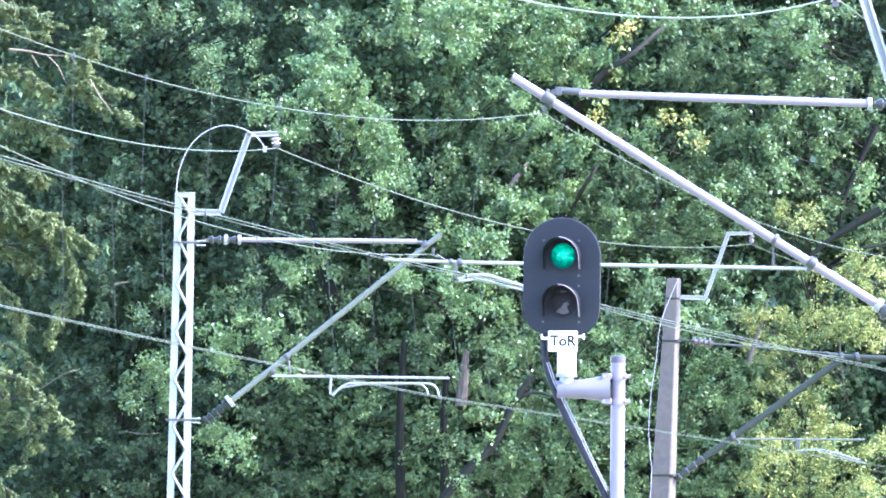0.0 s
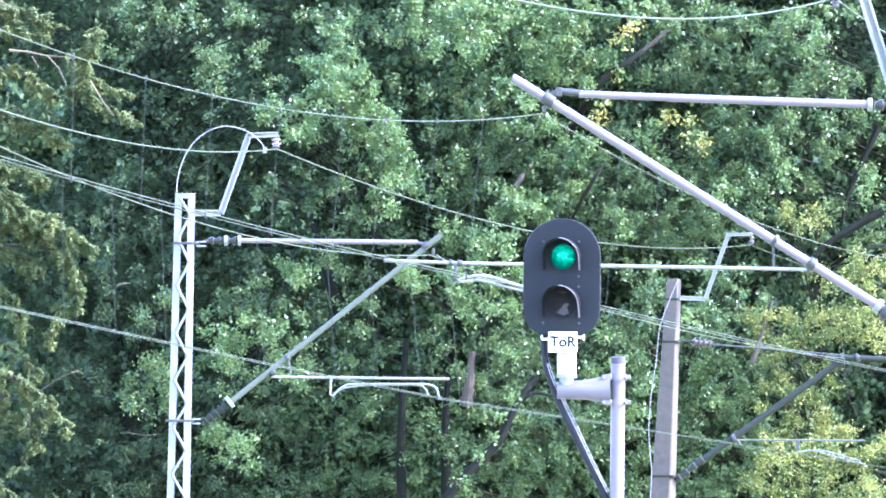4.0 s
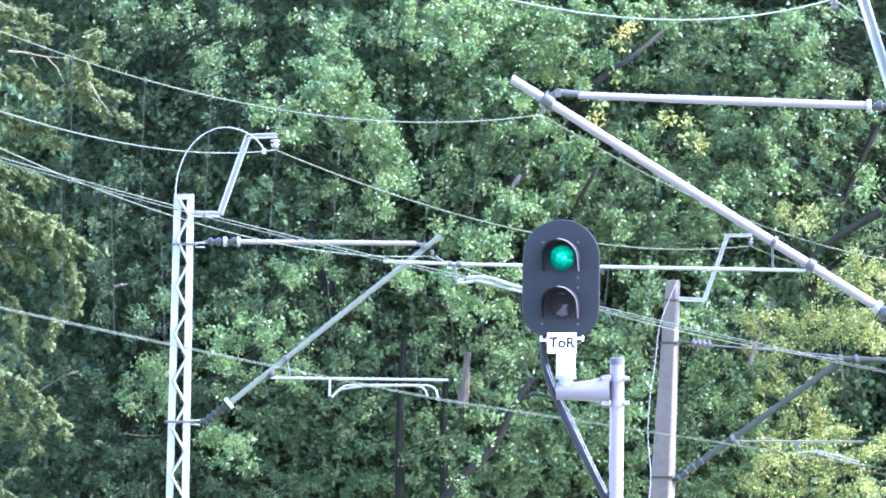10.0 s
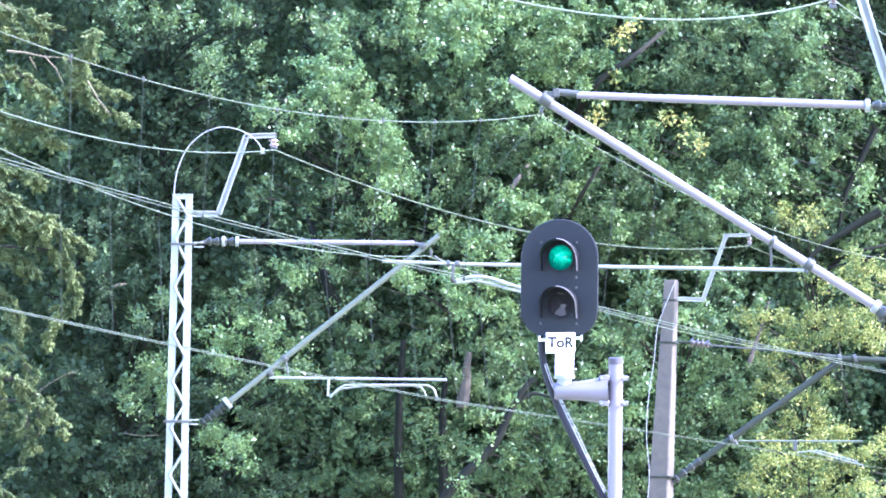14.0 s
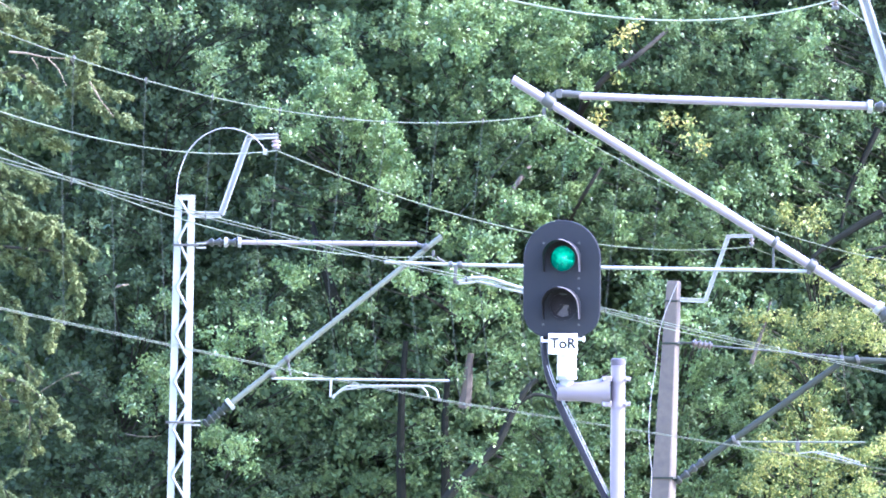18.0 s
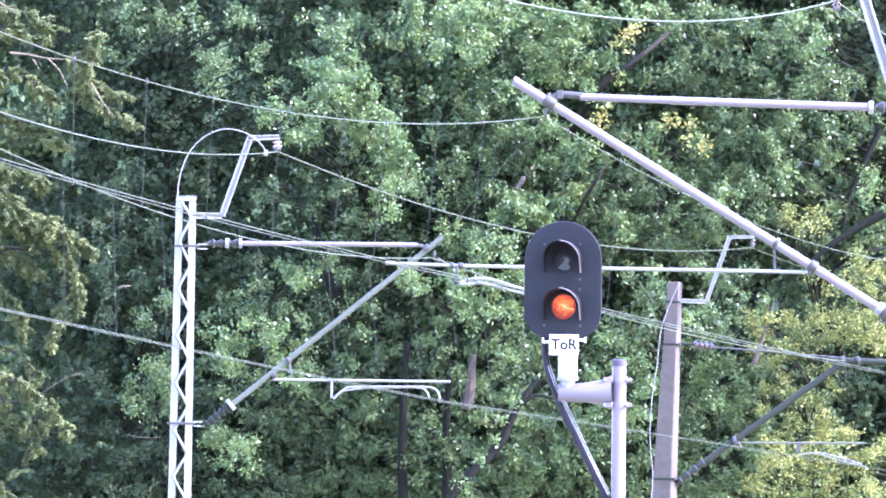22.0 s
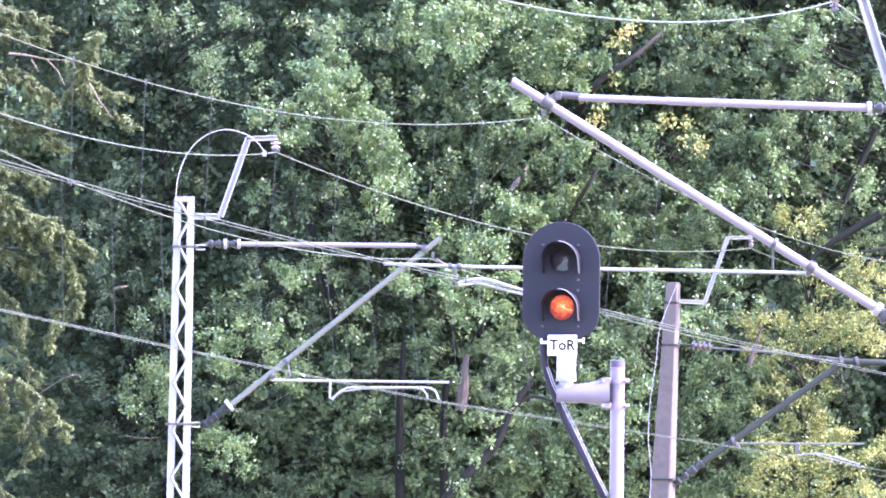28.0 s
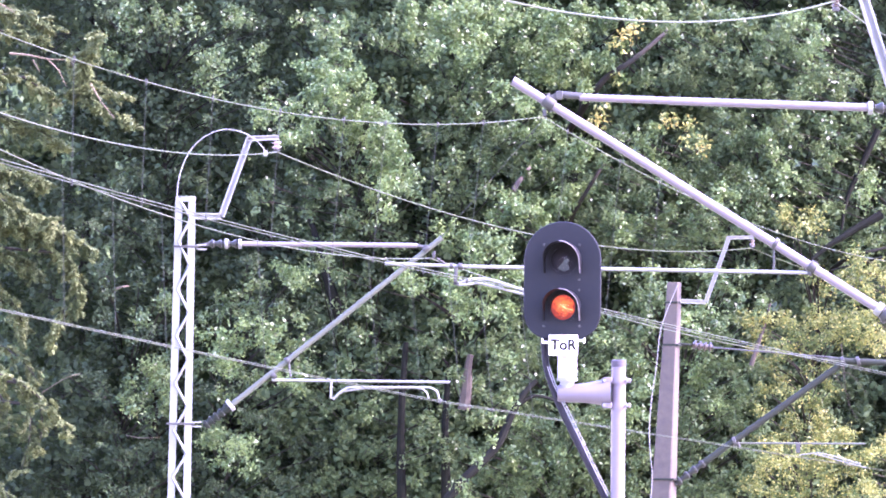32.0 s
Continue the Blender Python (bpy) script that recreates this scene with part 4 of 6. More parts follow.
def needle_bough(t, pts, sprays, longest, hang=0.5, needles=110):
    """A limb with side sprays of needles that droop from it."""
    line = smooth(pts, 4)
    b = part("bough", tube(line, [0.026 - 0.021 * i / (len(line) - 1) for i in range(len(line))], 5), BARK, t, origin=pts[0])
    places, ways, shoots = [], [], []
    for j in range(sprays):
        f = (j + RNG.uniform(0, 1)) / sprays * (len(line) - 1.001)
        root = line[int(f)].lerp(line[int(f) + 1], f - int(f))
        d = (line[int(f) + 1] - line[int(f)]).normalized()
        side = d.cross(Vector((0, 0, 1)))
        side = side.normalized() if side.length > 0.2 else Vector((1, 0, 0))
        out = np.array(side) * RNG.choice((-1.0, 1.0)) * RNG.uniform(0.1, 0.9) + np.array(d) * RNG.uniform(0.1, 0.9) + np.array((RNG.normal(0, 0.5), 0, -hang * RNG.uniform(-0.6, 1.9)))
        out /= np.linalg.norm(out)
        length = longest * RNG.uniform(0.45, 1.5) * (1.0 - 0.45 * f / len(line))
        k = RNG.uniform(0.0, 1.0, needles)
        flank = np.cross(out, (0.0, 0.35, 1.0))
        flank /= np.linalg.norm(flank)
        needle = out * 1.1 + np.outer(RNG.choice((-1.0, 1.0), needles) * RNG.uniform(0.15, 0.75, needles), flank) + RNG.normal(0, 0.16, (needles, 3))
        spot = np.array(root) + RNG.normal(0, 0.05, 3) + np.outer(k * length, out) + needle * 0.034
        spot[:, 2] -= 0.10 * length * k * k
        places.append(spot + RNG.normal(0, 0.012, (needles, 3)))
        ways.append(np.tile((0.25, -0.2, 0.75), (needles, 1)))
        shoots.append(needle)
    part("needles", leaf_sheet("needles", np.concatenate(places), np.concatenate(ways), 0.100, 0.24, 0.6, np.concatenate(shoots)), NEEDLE, b, smooth=False)


def spruce(x, y, height, reach, low, label, outer=()):
    t = thing("spruce_tree", (x, y, 0), label, "tree", "lineside trees")
    part("trunk", tube([(x, y, 0), (x, y, height * 0.5), (x, y, height)], [0.24, 0.15, 0.02], 12), BARK, t)
    z, k = low, 0
    while z < height - 0.4:
        f = (z - low) / (height - low)
        for i in range(5):
            ang = k * 0.9 + 2 * math.pi * i / 5 + RNG.uniform(-0.25, 0.25)
            ln = reach * min(1.0, (1 - f) * 1.9, 0.55 + 1.6 * f) * RNG.uniform(0.5, 1.1) + 0.2
            base, dirn = Vector((x, y, z)), Vector((math.cos(ang), math.sin(ang), 0))
            needle_bough(t, [base + dirn * ln * q + Vector((0, 0, (0.2 * q * q - 0.3 * q) * ln)) for q in (0.05, 0.4, 0.7, 1.0)], 16, 0.45, needles=26)
        z += 0.85 + 0.1 * f
        k += 1
    for pts, sprays, longest, droop in outer:
        root = Vector(pts[0])
        out = [Vector((x, y, root.z + 0.3)), Vector((x, y, root.z + 0.3)).lerp(root, 0.6)] if root.x < -7.0 else []
        if out:
            b = part("bough", tube([*out, root], [0.04, 0.034, 0.026], 6), BARK, t, origin=out[0])
        needle_bough(t, [Vector(p) for p in pts], int((1.5 if root.z > 8.2 else 0.45) * sprays), longest, droop)
    return t


# spruces at the wood's edge
SP = spruce(-10.6, 231.5, 23.0, 1.9, 3.6, "tall olive-green spruce with drooping needled boughs",
            outer=[
                ([(-9.01, 230.2, 14.15), (-8.29, 230.2, 14.00), (-7.67, 230.2, 13.86), (-7.18, 230.2, 13.60)], 46, 0.34, 0.50),
                ([(-8.69, 230.0, 13.74), (-7.97, 230.0, 13.54), (-7.35, 230.0, 13.42)], 22, 0.25, 0.50),
                ([(-6.23, 229.4, 13.53), (-6.42, 229.4, 13.27), (-6.53, 229.4, 12.91), (-6.51, 229.4, 12.50), (-6.25, 229.4, 12.15), (-5.61, 229.4, 11.88)], 62, 0.26, 0.45),
                ([(-6.51, 229.5, 12.61), (-6.15, 229.5, 12.41), (-5.78, 229.5, 12.41)], 16, 0.18, 0.35),
                ([(-6.83, 229.8, 13.08), (-6.68, 229.8, 12.72), (-6.78, 229.8, 12.36)], 16, 0.20, 0.50),
                ([(-8.68, 230.0, 13.02), (-8.17, 230.0, 12.77), (-7.84, 230.0, 12.82)], 18, 0.25, 0.50),
                ([(-7.66, 230.2, 12.73), (-7.35, 230.2, 12.53), (-7.09, 230.2, 12.30)], 16, 0.22, 0.60),
                ([(-8.77, 229.8, 12.19), (-8.05, 229.8, 11.99), (-7.49, 229.8, 11.81), (-6.94, 229.8, 11.53)], 40, 0.30, 0.50),
                ([(-8.85, 229.6, 11.21), (-8.14, 229.6, 11.07), (-7.62, 229.6, 10.97), (-7.25, 229.6, 10.79)], 42, 0.32, 0.50),
                ([(-8.93, 229.2, 10.74), (-8.01, 229.2, 10.49), (-7.30, 229.2, 10.09), (-6.46, 229.2, 9.62)], 86, 0.40, 0.60),
                ([(-8.73, 229.4, 10.24), (-7.91, 229.4, 10.04), (-7.20, 229.4, 9.74)], 50, 0.40, 0.50),
                ([(-8.63, 229.6, 9.63), (-7.92, 229.6, 9.49), (-7.34, 229.6, 9.15)], 34, 0.30, 0.50),
                ([(-7.01, 229.3, 9.54), (-6.76, 229.3, 9.31), (-6.66, 229.3, 8.93), (-6.67, 229.3, 8.47)], 44, 0.20, 0.40),
                ([(-6.86, 229.4, 8.52), (-6.98, 229.4, 8.26), (-7.06, 229.4, 7.91)], 18, 0.17, 0.40),
                ([(-8.63, 229.8, 9.13), (-8.02, 229.8, 8.83), (-7.71, 229.8, 8.47), (-7.58, 229.8, 8.01)], 40, 0.28, 0.60),
                ([(-8.62, 229.6, 8.05), (-8.00, 229.6, 7.85), (-7.59, 229.6, 7.55), (-7.30, 229.6, 7.17)], 40, 0.26, 0.50),
                ([(-8.59, 229.0, 7.48), (-7.87, 229.0, 7.28), (-7.36, 229.0, 6.98), (-7.00, 229.0, 6.63), (-6.69, 229.0, 6.17)], 70, 0.26, 0.70),
                ([(-7.68, 229.2, 7.18), (-7.47, 229.2, 6.68), (-7.48, 229.2, 6.06), (-7.64, 229.2, 5.53)], 50, 0.22, 0.40),
                ([(-8.09, 229.4, 7.08), (-7.88, 229.4, 6.68), (-7.83, 229.4, 6.17)], 26, 0.22, 0.50),
                ([(-7.27, 229.3, 6.78), (-7.24, 229.3, 6.37), (-7.34, 229.3, 5.86)], 22, 0.18, 0.50),
                ([(-8.48, 229.4, 5.55), (-7.97, 229.4, 5.30), (-7.76, 229.4, 4.94)], 24, 0.25, 0.60)])
part("dead_branch", tube([(-7.88, 229.0, 13.11), (-7.57, 229.0, 13.09), (-7.22, 229.0, 13.02), (-6.86, 229.0, 13.00)], [0.024, 0.018, 0.012, 0.006], 6), DEAD_WOOD, SP, "pale bare dead branch")
part("dead_branch", tube([(-7.20, 229.0, 13.02), (-6.99, 229.0, 12.81), (-6.84, 229.0, 12.50)], [0.014, 0.011, 0.004], 6), DEAD_WOOD, SP, "pale bare dead branch")
part("dead_branch", tube([(-6.41, 228.6, 12.57), (-6.22, 228.6, 12.25), (-5.97, 228.6, 11.94)], [0.015, 0.012, 0.005], 6), DEAD_WOOD, SP, "pale bare dead branch")
part("dead_branch", tube([(-7.47, 229.0, 13.01), (-7.38, 229.0, 12.87), (-7.34, 229.0, 12.79)], [0.012, 0.008, 0.004], 6), DEAD_WOOD, SP, "pale bare dead branch")
part("dead_branch", tube([(-8.09, 229.0, 14.02), (-7.94, 229.0, 13.94), (-7.79, 229.0, 13.84)], [0.014, 0.010, 0.006], 6), DEAD_WOOD, SP, "pale bare dead branch")

# main trees behind the line; each group of boughs that stand out towards the track: leaf (greens picked for sun or
# shade), fullness, places (x, y, z, radius)
tree(-5.6, 248.5, 21.0, 3.2, 3.0, "tall broadleaf tree in the wood's edge, leaves darkened for shade", LEAF_DEEP_SHADE, 28, 14, 1300, 0.088, 0.45, 1.1, front=0.85, inner=48, sway=0.5, trunk_r=0.09,
     extra=[
         (LEAF_MID, 0.45, [(-6.13, 239.9, 14.36, 0.26), (-5.95, 240.2, 14.11, 0.19), (-5.23, 240.4, 14.42, 0.26), (-4.90, 240.8, 14.36, 0.21), (-4.42, 240.2, 13.29, 0.32), (-4.69, 240.8, 13.16, 0.19), (-4.17, 238.1, 13.45, 0.21), (-4.56, 239.4, 13.50, 0.17), (-6.17, 240.8, 13.43, 0.16), (-6.41, 239.9, 13.60, 0.13), (-4.00, 240.7, 14.14, 0.28), (-4.04, 238.3, 14.31, 0.21), (-3.55, 239.4, 13.58, 0.21), (-3.64, 238.7, 13.30, 0.15), (-4.30, 239.6, 12.92, 0.21), (-5.21, 239.7, 14.14, 0.15), (-4.65, 238.0, 13.97, 0.13)]),
         (LEAF_DEEP_SHADE, 0.30, [(-5.23, 240.7, 13.90, 0.21), (-5.77, 240.8, 13.79, 0.21), (-4.94, 242.7, 12.11, 0.22), (-4.50, 242.3, 12.38, 0.15), (-5.30, 240.5, 12.36, 0.19), (-5.89, 242.4, 11.40, 0.24), (-6.38, 240.4, 11.09, 0.21), (-6.17, 241.9, 10.52, 0.28), (-5.49, 240.4, 10.25, 0.28), (-6.77, 240.0, 10.39, 0.23), (-6.04, 242.6, 10.04, 0.26), (-4.51, 240.6, 11.01, 0.19), (-5.64, 240.6, 14.34, 0.19), (-6.53, 242.9, 14.38, 0.17), (-5.75, 242.6, 12.86, 0.19), (-5.01, 240.9, 12.75, 0.19), (-4.40, 242.9, 11.75, 0.17), (-3.74, 241.6, 12.79, 0.17), (-3.54, 242.0, 14.21, 0.15), (-4.89, 240.6, 11.35, 0.17), (-5.26, 242.8, 11.42, 0.15)])])
tree(-2.05, 247.5, 14.0, 0.9, 9.9, "young tree with a pointed crown, leaves brightened as if sunlit", LEAF_DEEP_SHADE, 8, 14, 1100, 0.088, 0.95, 0.5, sway=1.0, trunk_r=0.06, inner=48,
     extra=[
         (LEAF_LIT, 1.50, [(-1.97, 236.4, 13.97, 0.11), (-1.99, 236.9, 13.70, 0.18), (-1.93, 236.8, 13.36, 0.23), (-2.55, 235.6, 13.15, 0.27), (-2.18, 235.7, 13.08, 0.25), (-1.71, 235.3, 13.07, 0.19), (-2.39, 235.3, 12.81, 0.23), (-1.97, 235.1, 12.77, 0.28), (-1.59, 235.6, 12.62, 0.23), (-2.08, 236.2, 12.49, 0.25), (-2.42, 235.0, 12.57, 0.19), (-1.38, 236.4, 12.34, 0.23), (-1.65, 235.7, 12.31, 0.21), (-1.17, 235.6, 12.10, 0.19), (-1.53, 236.6, 11.99, 0.25), (-1.23, 236.0, 11.76, 0.25)]),
         (LEAF_LIT, 1.40, [(-0.96, 235.6, 11.51, 0.25), (-1.31, 236.0, 11.42, 0.25), (-0.91, 236.4, 11.23, 0.23), (-1.09, 235.1, 10.97, 0.21), (-1.25, 237.0, 10.74, 0.18), (-1.01, 235.0, 10.51, 0.13), (-3.39, 236.5, 12.32, 0.21), (-2.71, 236.7, 12.34, 0.27), (-2.85, 235.0, 11.92, 0.21), (-2.71, 236.6, 11.79, 0.16), (-2.51, 235.7, 11.92, 0.15), (-1.84, 236.2, 12.16, 0.17), (-3.22, 235.0, 12.38, 0.13), (-1.02, 235.1, 11.83, 0.15), (-0.80, 235.4, 11.37, 0.13)]),
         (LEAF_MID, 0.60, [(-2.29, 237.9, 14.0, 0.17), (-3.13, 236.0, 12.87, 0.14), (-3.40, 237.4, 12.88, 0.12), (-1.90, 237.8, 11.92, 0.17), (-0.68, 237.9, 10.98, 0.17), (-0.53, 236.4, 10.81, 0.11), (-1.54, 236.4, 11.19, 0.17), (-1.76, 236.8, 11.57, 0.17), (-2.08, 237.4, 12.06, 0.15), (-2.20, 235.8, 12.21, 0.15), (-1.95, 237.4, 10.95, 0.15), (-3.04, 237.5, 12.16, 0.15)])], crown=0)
tree(0.2, 246.8, 21.0, 3.0, 3.2, "tall broadleaf tree with a full green crown", LEAF_SHADE, 26, 14, 1500, 0.088, 0.45, 1.1, front=0.85, inner=48, sway=1.0,
     extra=[
         (LEAF_MID, 1.00, [(0.45, 239.1, 12.41, 0.26), (0.88, 241.0, 12.81, 0.24), (1.30, 239.1, 12.84, 0.21), (0.13, 240.2, 12.13, 0.23), (0.67, 240.0, 12.02, 0.23), (1.10, 240.8, 11.73, 0.24), (1.53, 239.8, 11.38, 0.21), (0.78, 239.4, 11.36, 0.19), (1.62, 239.6, 12.44, 0.19), (0.36, 239.4, 11.04, 0.19), (2.06, 240.1, 11.29, 0.19), (1.95, 239.7, 12.21, 0.15), (0.02, 240.5, 12.99, 0.19), (0.66, 239.5, 13.07, 0.17), (1.19, 239.7, 13.40, 0.15), (0.76, 239.5, 13.76, 0.15)]),
         (LEAF_LIT, 1.40, [(-0.04, 238.5, 14.17, 0.23), (0.14, 238.2, 13.82, 0.21), (0.45, 238.2, 14.31, 0.21), (0.65, 237.7, 13.82, 0.19), (-0.18, 237.3, 13.54, 0.17), (0.42, 236.8, 13.40, 0.19), (0.84, 238.2, 14.18, 0.17), (1.24, 237.5, 12.09, 0.17), (1.50, 236.6, 12.54, 0.17), (1.07, 236.8, 12.75, 0.16), (1.76, 236.7, 12.18, 0.15), (-0.53, 240.7, 14.23, 0.30), (-0.84, 239.1, 14.38, 0.21), (-0.25, 240.9, 14.06, 0.21), (-0.56, 239.2, 13.87, 0.15), (-0.03, 239.7, 14.35, 0.26), (0.14, 240.2, 14.35, 0.28), (0.12, 240.8, 14.0, 0.26), (0.23, 239.7, 13.33, 0.28), (0.65, 240.8, 14.35, 0.26), (1.08, 240.1, 14.38, 0.28), (1.40, 239.6, 14.08, 0.26), (1.61, 239.6, 13.72, 0.26), (1.83, 239.4, 13.44, 0.28), (1.72, 239.2, 13.15, 0.19), (0.86, 239.3, 14.02, 0.13), (1.24, 240.4, 13.80, 0.15)]),
         (LEAF_MID, 0.50, [(-0.63, 242.0, 13.59, 0.15), (-1.15, 239.5, 12.99, 0.12), (-0.46, 239.1, 12.83, 0.17), (-0.23, 242.0, 12.23, 0.15), (-0.38, 240.6, 12.05, 0.13), (-1.06, 240.2, 13.83, 0.15), (-1.42, 239.7, 13.91, 0.15), (-2.88, 240.8, 14.32, 0.13), (0.51, 240.4, 13.64, 0.19), (0.67, 240.3, 12.56, 0.17), (0.98, 239.2, 13.25, 0.15), (1.00, 241.7, 12.23, 0.15), (-0.07, 239.1, 11.45, 0.13), (-0.94, 240.5, 12.56, 0.15), (-1.60, 241.5, 14.31, 0.17), (-2.44, 239.4, 14.31, 0.17), (0.13, 241.2, 12.70, 0.17), (0.45, 241.8, 13.05, 0.15), (-1.06, 240.9, 14.29, 0.15)]),
         (LEAF_MID, 0.50, [(0.25, 239.6, 11.47, 0.21), (0.19, 238.2, 11.65, 0.16), (0.04, 238.9, 11.21, 0.13), (0.88, 238.3, 10.99, 0.16), (-3.59, 239.7, 10.90, 0.18), (-3.34, 238.6, 11.09, 0.14), (-2.83, 238.9, 11.21, 0.16), (-2.46, 240.0, 10.92, 0.21), (-2.09, 239.7, 11.07, 0.18), (-2.57, 240.0, 10.58, 0.18), (-1.85, 238.9, 10.55, 0.15), (0.67, 239.0, 11.66, 0.15), (1.20, 239.5, 12.43, 0.15), (1.51, 239.0, 12.63, 0.15), (-0.17, 238.6, 10.85, 0.15), (-1.55, 238.8, 10.26, 0.15)])])
tree(2.6, 246.8, 20.0, 2.6, 3.5, "tall broadleaf tree with glossy green leaves", LEAF_SHADE, 26, 14, 1500, 0.088, 0.45, 1.1, front=0.85, inner=48, sway=0.6,
     extra=[
         (LEAF_LIT, 1.30, [(2.08, 238.3, 14.15, 0.25), (2.25, 238.8, 13.58, 0.28), (2.36, 240.0, 14.0, 0.23), (2.58, 239.9, 13.31, 0.21), (2.88, 239.3, 14.25, 0.23), (3.43, 239.0, 14.33, 0.23), (2.88, 238.7, 13.50, 0.19), (2.56, 238.2, 12.93, 0.14), (2.16, 238.5, 10.71, 0.21), (2.34, 239.6, 10.95, 0.18), (2.55, 239.7, 11.06, 0.15), (2.26, 238.7, 11.82, 0.15), (1.82, 239.6, 14.36, 0.19), (2.10, 239.5, 13.19, 0.17), (2.62, 239.4, 14.36, 0.19), (1.62, 239.3, 12.11, 0.15), (1.84, 239.5, 11.58, 0.15)]),
         (LEAF_LIT, 1.30, [(1.25, 236.7, 10.52, 0.23), (1.20, 237.4, 10.82, 0.18), (1.47, 236.6, 10.52, 0.18), (1.81, 237.0, 10.38, 0.21), (2.46, 237.5, 11.63, 0.18), (2.38, 237.4, 11.47, 0.13), (0.99, 236.6, 10.38, 0.15), (1.63, 237.9, 10.79, 0.14), (2.61, 237.3, 11.84, 0.13)])],
     limbs=[
         ([(2.368, 243.000, 12.317), (2.754, 239.500, 12.867), (3.032, 239.000, 13.190), (3.378, 238.800, 13.408), (3.728, 238.900, 13.681), (4.050, 239.200, 13.974), (4.456, 240.000, 14.311)], 0.07, BARK),
         ([(2.170, 243.000, 10.207), (2.405, 240.000, 10.608), (2.710, 239.000, 11.113), (2.972, 239.000, 11.541)], 0.06, BARK),
         ([(0.896, 241.000, 10.410), (1.099, 239.300, 10.757), (1.370, 239.000, 11.176), (1.640, 242.600, 11.640)], 0.075, PALE_BARK)])
tree(5.9, 246.8, 21.0, 3.0, 3.0, "tall broadleaf tree with dense green leaves", LEAF_SHADE, 26, 14, 1500, 0.088, 0.45, 1.1, front=0.85, inner=48, sway=0.3,
     extra=[
         (LEAF_MID, 1.00, [(3.85, 240.0, 14.42, 0.23), (4.25, 238.5, 14.10, 0.21), (4.81, 239.9, 14.40, 0.23), (5.33, 239.1, 14.37, 0.23), (5.46, 240.2, 14.14, 0.21), (5.66, 239.7, 14.29, 0.18), (4.78, 240.5, 14.15, 0.14), (3.76, 240.1, 13.22, 0.14), (5.59, 240.5, 12.34, 0.19), (5.78, 239.4, 12.02, 0.23), (5.37, 240.1, 12.06, 0.16), (5.48, 240.3, 11.43, 0.23), (4.58, 240.6, 11.30, 0.16), (5.04, 239.4, 11.40, 0.19), (4.31, 240.6, 11.47, 0.15), (3.56, 240.7, 11.75, 0.16), (3.19, 240.2, 10.34, 0.26), (3.15, 240.9, 10.10, 0.19), (3.90, 240.9, 10.41, 0.24), (3.56, 239.8, 10.92, 0.19), (3.23, 239.8, 12.14, 0.15), (5.12, 238.9, 12.44, 0.15), (3.97, 240.6, 14.00, 0.15), (5.15, 240.8, 14.01, 0.13)]),
         (LEAF_LIT, 0.90, [(3.73, 238.0, 11.98, 0.15), (3.87, 238.4, 12.14, 0.14), (4.01, 238.4, 11.55, 0.19), (3.49, 238.5, 10.23, 0.23), (5.21, 237.3, 10.84, 0.21), (5.92, 238.6, 12.07, 0.15), (4.38, 238.2, 11.03, 0.15), (4.17, 238.3, 11.25, 0.14), (3.32, 237.8, 10.43, 0.15), (5.02, 238.2, 10.72, 0.13), (3.65, 238.5, 10.51, 0.13)]),
         (LEAF_MID, 0.90, [(5.58, 239.6, 11.02, 0.21), (5.48, 239.8, 10.56, 0.21), (4.91, 238.1, 10.27, 0.19), (4.73, 238.4, 10.51, 0.19), (4.51, 239.1, 10.11, 0.23), (4.64, 239.6, 10.85, 0.15), (4.18, 238.5, 10.60, 0.19), (3.88, 239.7, 10.92, 0.18), (4.83, 239.6, 11.67, 0.16), (4.58, 238.1, 11.93, 0.15), (5.15, 239.2, 10.11, 0.17), (4.18, 238.6, 10.09, 0.17), (5.65, 238.1, 10.30, 0.15), (5.87, 238.3, 10.63, 0.15), (3.22, 238.8, 11.36, 0.15), (2.90, 238.5, 11.56, 0.14), (3.01, 238.5, 10.82, 0.15), (5.75, 238.1, 11.25, 0.16)]),
         (LEAF_SHADE, 0.50, [(4.43, 241.9, 13.73, 0.28), (5.07, 241.8, 13.63, 0.28), (5.62, 242.2, 13.54, 0.26), (4.76, 242.2, 13.21, 0.24), (4.21, 241.5, 13.28, 0.21), (5.31, 242.8, 13.18, 0.17), (2.82, 241.0, 11.32, 0.24), (3.48, 241.8, 11.35, 0.24), (3.16, 241.6, 10.59, 0.19), (2.73, 241.8, 10.59, 0.21)])])
